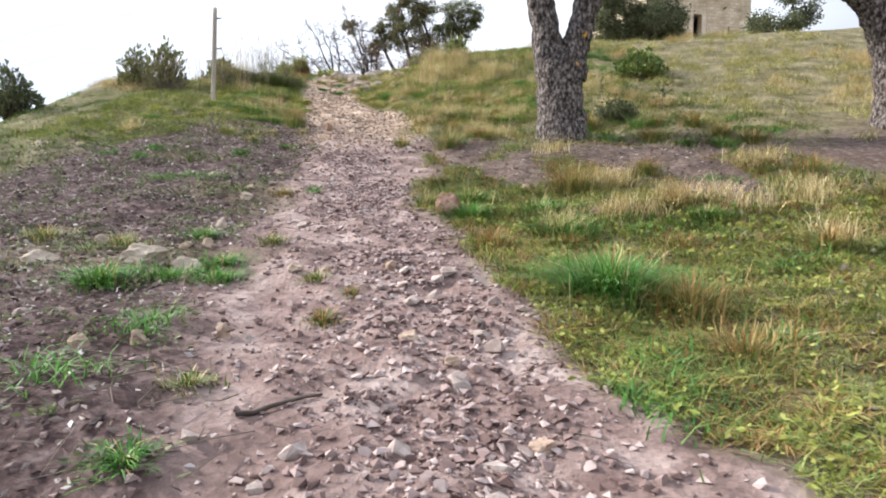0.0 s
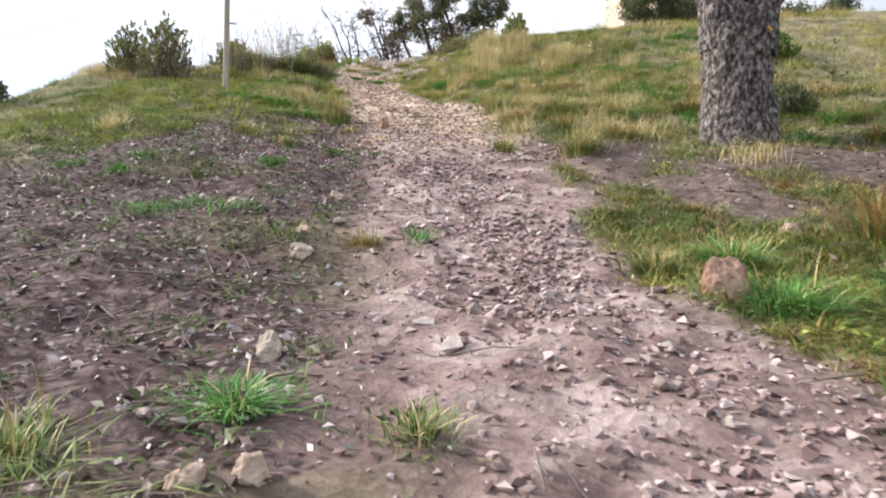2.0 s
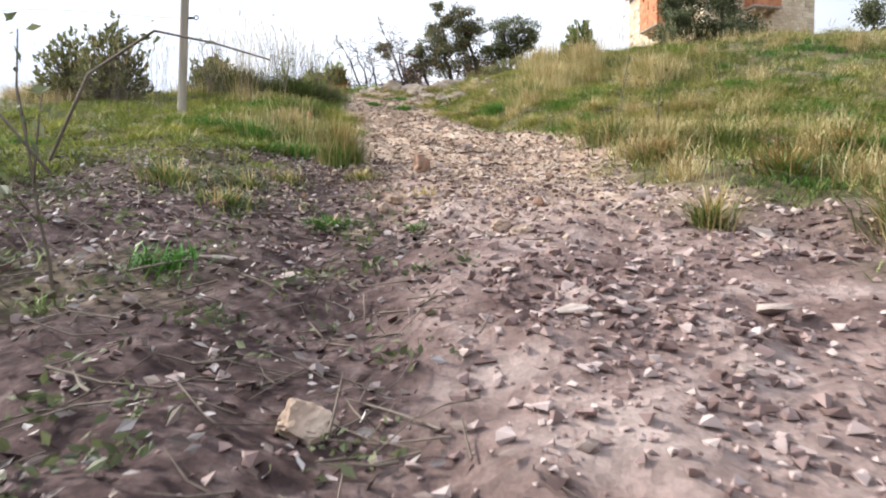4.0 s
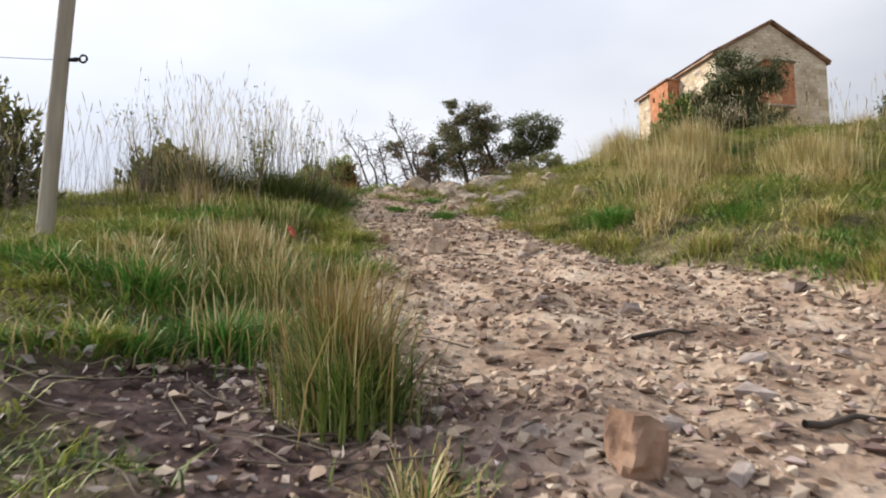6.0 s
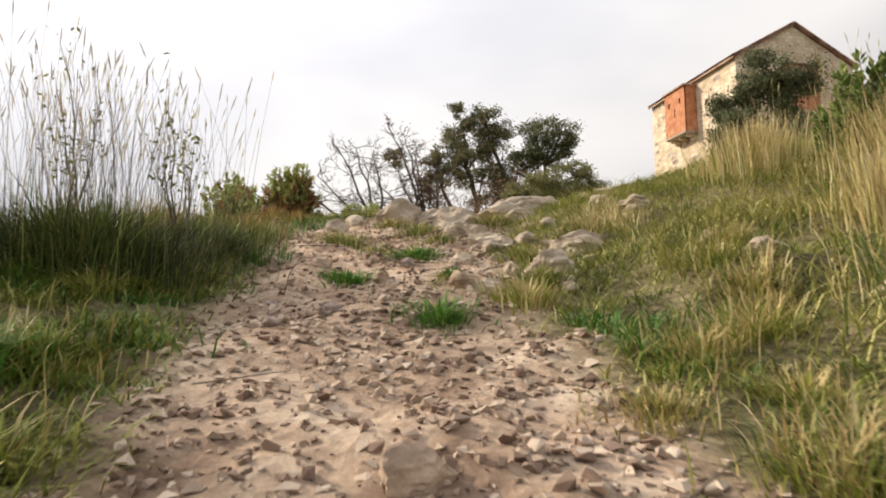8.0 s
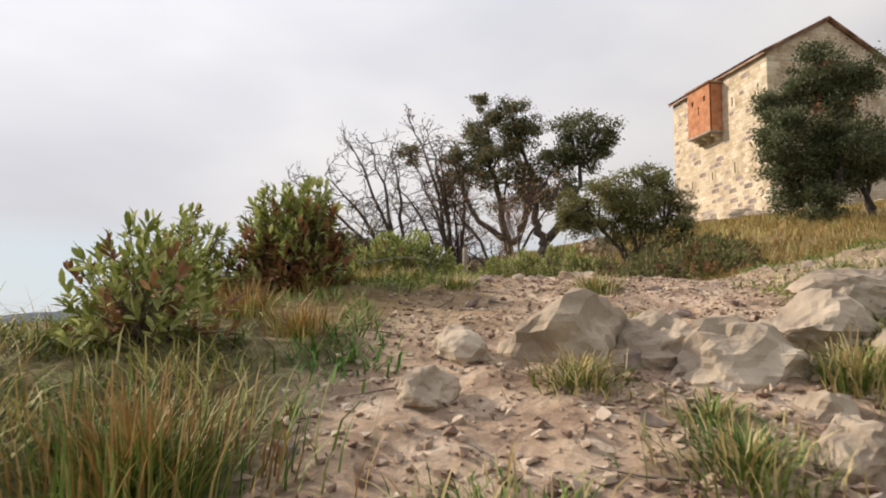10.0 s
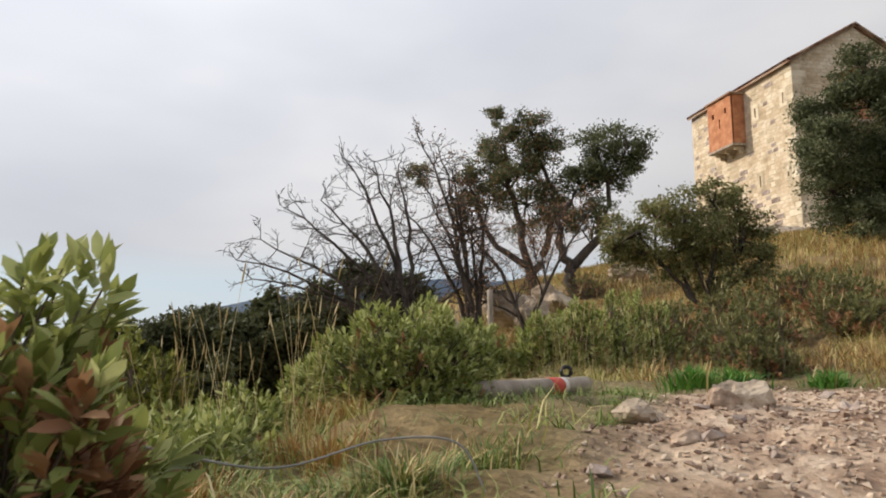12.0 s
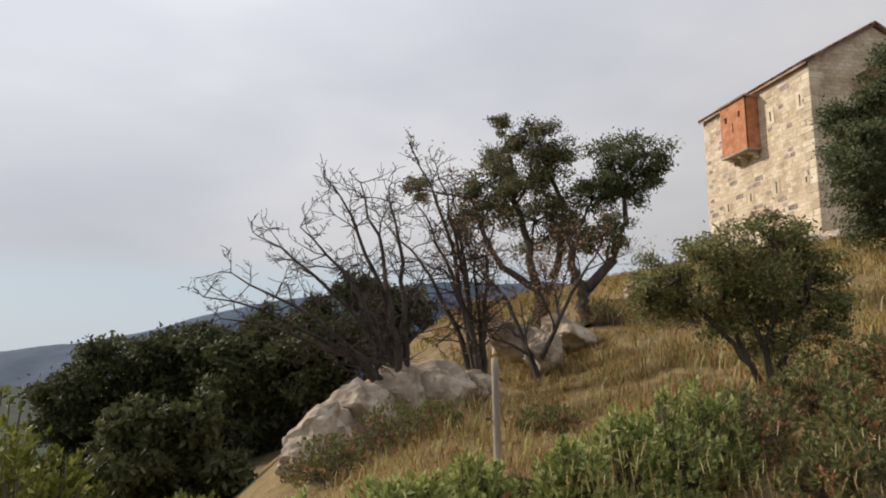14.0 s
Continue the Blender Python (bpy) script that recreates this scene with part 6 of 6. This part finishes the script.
for k, (x, y, r, h) in enumerate([(-6.5, 36.0, 0.6, 0.45), (-6.1, 36.8, 0.7, 0.55), (-5.5, 37.5, 0.7, 0.6), (-4.9, 38.3, 0.7, 0.62), (-3.9, 38.6, 0.55, 0.7), (-3.35, 39.3, 0.65, 0.9), (-2.7, 40.0, 0.7, 1.05), (-2.0, 40.7, 0.7, 1.0)]):
    bush(x, y, r, r * 0.9, h + 0.35, 20 + k, "rockrose bush with pale green leaves on the grassy slope", M_CISTUS, 620, 0.08, brown=0.05)
for k, (x, y, r, h) in enumerate([(-1.2, 41.5, 1.0, 1.0), (0.3, 42.5, 1.0, 0.9), (1.6, 41.0, 0.9, 0.8), (-1.0, 39.3, 0.8, 0.7), (-0.2, 40.4, 0.8, 0.75), (0.9, 39.4, 0.8, 0.7), (1.9, 43.2, 1.0, 0.9), (-2.6, 42.6, 0.9, 0.6), (-4.6, 40.2, 0.7, 0.4), (-1.4, 37.4, 0.6, 0.5), (-6.0, 48.2, 0.8, 0.7), (-3.4, 47.5, 1.0, 0.7), (-6.8, 47.0, 1.2, 1.1), (-8.0, 46.0, 1.1, 1.0), (0.8, 63.5, 1.6, 1.5), (-1.6, 66.0, 1.5, 1.6)]):
    bush(x, y, r, r * 0.9, h, 40 + k, "tangled brownish green scrub on the slope", M_OLIVELEAF, 420, 0.075, name="scrub", group="scrub on the slope", brown=0.4)
YS = "yellow green shrubs"
for k, (x, y, r, h) in enumerate([(-11.2, 41.0, 1.6, 2.3), (-13.4, 42.5, 1.7, 2.5), (-9.6, 42.6, 1.1, 1.2), (-15.5, 46, 2.0, 2.6)]):
    bush(x, y, r, r, (4.6 + h - gz(x, y)) / 0.9, 60 + k, "yellow green broom like shrub below the path", M_YELLEAF, 1300, 0.14, name="shrub", group=YS, rosette=12, inner=0.5)
# bushes along the fence
bush(-8.7, 22.4, 0.8, 0.6, 1.55, 70, "dark green spiky gorse bush behind the grass", M_OLIVELEAF, 420, 0.08, name="gorse_bush", group="gorse bushes", rosette=10)
bush(-9.8, 22.9, 0.7, 0.6, 1.35, 71, "dark green spiky gorse bush behind the grass", M_OLIVELEAF, 300, 0.08, name="gorse_bush", group="gorse bushes", rosette=10)
bush(-11.2, 18.6, 0.8, 0.7, 1.4, 72, "green leafy bush at the field's edge", M_OAKLEAF, 420, 0.09, name="gorse_bush", group="gorse bushes", rosette=10)
bush(-7.6, 24.6, 0.7, 0.6, 0.8, 73, "dull green bush among tall grass", M_OLIVELEAF, 300, 0.08, name="gorse_bush", group="gorse bushes", rosette=10)
bush(6.0, 21.5, 0.9, 0.8, 0.8, 74, "green bush in the yellow grass of the bank", M_GRASS, 320, 0.1, name="gorse_bush", group="gorse bushes", rosette=10)
bush(3.8, 15.8, 0.5, 0.5, 0.45, 75, "low dark green bush beside the cork oak", M_OAKLEAF, 200, 0.07, name="gorse_bush", group="gorse bushes", rosette=10)
bush(0.6, 26.4, 0.5, 0.4, 0.95, 76, "leafy green shrub standing in the dry grass", M_GRASS, 260, 0.09, name="gorse_bush", group="gorse bushes", rosette=10)


# ---- fence posts, fallen post, wire ----
def post_mesh(name, h, r, mat, lean=(0, 0), seed=0):
    t = np.linspace(0, 1, 14)
    p = np.stack([lean[0] * t, lean[1] * t, -0.25 + (h + 0.25) * t], -1)
    v, f = tubes([(p, r * (1.06 - 0.14 * t))], 14)
    v = v + np.array([[0.05 * r * noise.noise(Vector((a[0] * 30 + seed, a[1] * 30, a[2] * 2))) for _ in range(3)] for a in v])
    n = 14
    return mesh_np(name, v, [f[0], np.arange(len(v) - n, len(v))[None, :]], mat)


def ring_mesh(name, big, small, mat):
    a = np.linspace(0, 2 * np.pi, 15)
    return mesh_np(name, *tubes([(np.stack([np.cos(a) * big, a * 0, np.sin(a) * big], -1), np.full(15, small))], 6), mat)


def insulator(parent, x, y, z):
    ob = part("insulator", mesh_np("insulator", *tubes([([(0, 0, 0), (0.05, 0, 0), (0.09, 0, 0.004)], [0.014, 0.02, 0.014])], 8), M_BLACK), parent, "black plastic insulator on a screw")
    ob.location = (x, y, z)
    ring = part("ring", ring_mesh("ring", 0.03, 0.009, M_BLACK), ob)
    ring.location = (0.115, 0, 0.006)


fence = thing("fence_post", (-6.44, 19.87, gz(-6.44, 19.87)), "weathered grey round wooden fence post with black insulators", "fence post", "fence posts")
part("post", post_mesh("post", 2.55, 0.062, M_WOOD, (0.13, 0.0)), fence)
insulator(fence, 0.17, 0, 2.27)
insulator(fence, 0.14, 0, 1.45)
low = thing("fence_post", (-4.59, 43.26, gz(-4.59, 43.26)), "pale weathered round fence post standing in dry grass", "fence post", "fence posts")
part("post", post_mesh("post", 1.9, 0.066, M_WOOD, (-0.03, 0.0), 3), low)
insulator(low, -0.2, 0, 0.9)

log = thing("fallen_post", (-4.9, 33.75, gz(-4.85, 33.75) + 0.05), "fallen weathered fence post with a red and white painted band", "fallen post")
log_way = Vector((-3.87, 35.2, gz(-3.82, 35.2) + 0.07)) - Vector((-4.9, 33.75, gz(-4.85, 33.75) + 0.05))


def log_part(name, a, b, r, mat, label=""):
    t = np.linspace(a, b, 6)[:, None]
    v, f = tubes([(t * np.array(log_way)[None], np.full(6, r))], 14)
    n = 14
    return part(name, mesh_np(name, v, [f[0], np.arange(n)[None, ::-1], np.arange(len(v) - n, len(v))[None]], mat), log, label)


log_part("shaft", 0.02, 1.0, 0.075, M_WOOD)
log_part("red_band", 0.60, 0.71, 0.0785, M_RED, "red paint band")
log_part("white_band", 0.712, 0.75, 0.0785, M_WHITE, "white paint band")
ins = part("insulator", ring_mesh("insulator", 0.045, 0.02, M_BLACK), log, "black plastic insulator")
ins.location = log_way * 0.82 + Vector((-0.02, 0.02, 0.12))


def wire(points, label, r=0.003):
    p = np.array(points, float)
    q = np.linspace(0, 1, 40)
    k = np.linspace(0, 1, len(p))
    c = np.stack([smooth_interp(q, k, p[:, a]) for a in range(3)], -1)
    tagged(new("wire", mesh_np("wire", *tubes([(c, np.full(40, r))], 5), M_WIRE)), label, "wire", "fence wires")


zp = gz(-6.44, 19.87)
wire([(-6.27, 19.87, zp + 2.27), (-9.5, 19.4, zp + 2.15), (-14, 18.6, gz(-14, 18.6) + 2.2)], "thin grey fence wire running off from the post")
wire([(-6.30, 19.87, zp + 1.45), (-9.5, 19.4, zp + 1.36), (-14, 18.6, gz(-14, 18.6) + 1.4)], "thin grey fence wire running off from the post")
wire([(-5.75, 30.3, gz(-5.75, 30.3) + 0.33), (-5.5, 30.7, gz(-5.5, 30.7) + 0.2), (-5.2, 30.9, gz(-5.2, 30.9) + 0.22), (-4.95, 31.0, gz(-4.95, 31) + 0.17), (-4.85, 31.0, gz(-4.85, 31) + 0.0)], "loose loop of pale wire by the bush", 0.004)


# ---- saplings ----
def sapling(x, y, h, seed, label, n_leaf=40, limbs=()):
    t = thing("sapling", (x, y, gz(x, y)), label, "sapling", "saplings")
    rnd = random.Random(seed)
    lines, tips = [], []
    grow(rnd, (0, 0, -0.05), (0.05, 0, 1), h, 0.009, 1, kids=6, spread=0.9, curl=0.12, up=0.05, shrink=0.45, lines=lines, tips=tips)
    for limb in limbs:
        p = np.array(limb, float)
        lines.append((p, np.linspace(0.008, 0.003, len(p))))
        tips.extend((Vector(q), Vector((0, 0, 1))) for q in p[1:])
    tagged(part("stem", mesh_np("stem", *tubes(lines, 5), M_TWIG), t), kind="stuff")
    pts = cloud_of(seed, tips, n_leaf, 0.025)
    tagged(part("foliage", leaf_mesh("foliage", pts, 0.07, M_OAKLEAF), t), kind="stuff")


sapling(-4.1, 12.65, 0.85, 5, "thin young oak sapling growing from the rubble", 46, [((0, 0, 0.55), (0.2, -0.05, 0.9), (0.5, -0.1, 1.06), (0.75, -0.14, 1.0), (0.98, -0.15, 0.93)), ((0, 0, 0.5), (-0.2, -0.1, 0.8), (-0.5, -0.2, 0.95))])
sapling(3.3, 15.2, 0.7, 6, "dark leafy oak sapling beside the cork oak", 120)
sapling(5.2, 17.0, 0.75, 7, "dark leafy oak sapling in the yellow grass", 110)
sapling(-0.3, 18.6, 0.8, 8, "thin bare sapling standing in the grass", 15)
sapling(0.1, 18.3, 0.7, 9, "thin bare sapling standing in the grass", 15)


def red_scrap(x, y):
    bm = bmesh.new()
    bmesh.ops.create_grid(bm, x_segments=6, y_segments=8, size=0.5)
    for v in bm.verts:
        v.co = Vector((v.co.x * 0.07, v.co.y * 0.13, 0.02 * noise.noise(v.co * 5) + 0.05 * v.co.y + 0.02))
    bmesh.ops.solidify(bm, geom=bm.faces[:], thickness=0.002)
    ob = thing("plastic_scrap", (x, y, gz(x, y) + 0.05), "crumpled scrap of bright red plastic in the grass", "scrap", me=from_bm("plastic_scrap", bm, M_RED))
    ob.rotation_euler = (0.5, 0.2, 0.9)


red_scrap(-4.78, 20.97)


# ---- twigs and fallen leaves ----
def build_litter():
    n = 5200
    y = RNG.uniform(2, 30, n)
    x = path_x(y) + np.where(RNG.random(n) < 0.7, RNG.uniform(-5.5, -0.6, n), RNG.uniform(-1, 6, n))
    keep = RNG.random(n) < 0.12 + litter_at(x, y)
    lines = []
    for a, b in zip(x[keep], y[keep]):
        ang, l = RNG.uniform(0, 6.28), RNG.uniform(0.08, 0.45)
        t = np.array([-0.5, 0.0, 0.5]) * l
        px, py = a + np.cos(ang) * t, b + np.sin(ang) * t + RNG.normal(0, 0.02, 3)
        lines.append((np.stack([px, py, height(px, py) + RNG.uniform(0.005, 0.05)], -1), np.array([0.004, 0.003, 0.0015]) * RNG.uniform(0.6, 1.6)))
    tagged(new("twigs", mesh_np("twigs", *tubes(lines, 4), M_TWIG)), "dry grey twigs scattered over the soil", "twigs", kind="stuff")
    n = 26000
    y = RNG.uniform(2, 22, n)
    x = path_x(y) + np.where(RNG.random(n) < 0.7, RNG.uniform(-6, -0.6, n), RNG.uniform(1, 7, n))
    keep = RNG.random(n) < 0.04 + 0.9 * litter_at(x, y)
    x, y = x[keep], y[keep]
    ways = RNG.normal(0, 1, (len(x), 3)) * [1, 1, 0.35]
    p = np.stack([x, y, height(x, y) + RNG.uniform(0.004, 0.03, len(x))], -1)
    half = np.arange(len(x)) % 3 == 0
    tagged(new("fallen_leaves", leaf_mesh("fallen_leaves", p[~half], 0.06, M_LITTER, ways=ways[~half])), "grey brown fallen oak leaves on the soil", "fallen leaves", kind="stuff")
    tagged(new("pale_fallen_leaves", leaf_mesh("pale_fallen_leaves", p[half], 0.06, M_PALELEAF, ways=ways[half])), "pale curled fallen leaves on the soil", "fallen leaves", kind="stuff")


build_litter()


def build_weeds():
    """Small broad leaved weeds that lie close to the soil, in loose rosettes."""
    for x0, x1, y0, y1, mat, name, label, want in (
            (-0.5, 5, 2, 9, M_MOSS, "green_weeds", "small yellow green broad leaved weeds on the bank", lambda a, b: turf_at(a, b) * (a > path_x(b))),
            (-7, -1.5, 3, 16, M_OAKLEAF, "dark_weeds", "small dark green weeds growing through the litter", lambda a, b: 0.6 * litter_at(a, b) * (a < path_x(b)))):
        x, y, i = clumped(9000, 900, x0, x1, y0, y1, 0.07, want)
        ways = RNG.normal(0, 1, (len(x), 3)) * [1, 1, 0.3] + [0, 0, 0.35]
        p = np.stack([x, y, height(x, y) + RNG.uniform(0.01, 0.07, len(x))], -1)
        stuff(name, leaf_mesh(name, p, 0.05, mat, ways=ways), label, "weeds")


build_weeds()
for x, y, a, l in ((-2.2, 18.1, 10, 0.35), (-2.0, 16.9, 5, 0.3), (-1.7, 19.9, 60, 0.4), (-1.2, 22.2, 35, 0.45), (-2.6, 13.9, 80, 0.3), (0.0, 4.6, 70, 0.25), (-1.0, 3.6, 25, 0.4)):
    t = np.linspace(-0.5, 0.5, 6) * l
    px, py = x + np.cos(radians(a)) * t, y + np.sin(radians(a)) * t + 0.02 * np.sin(t * 9)
    tagged(new("stick", mesh_np("stick", *tubes([(np.stack([px, py, height(px, py) + 0.016], -1), np.linspace(0.014, 0.007, 6))], 6), M_BARK)), "dark dead stick lying on the footpath", "stick", "dead sticks")

build_gravel(-5, 16, 70000, 0.044, M_GRAVEL, "loose reddish rubble strewn over the footpath")
build_gravel(15, 60, 120000, 0.04, M_TANGRAVEL, "loose tan and pale rubble on the upper footpath")
build_stones()
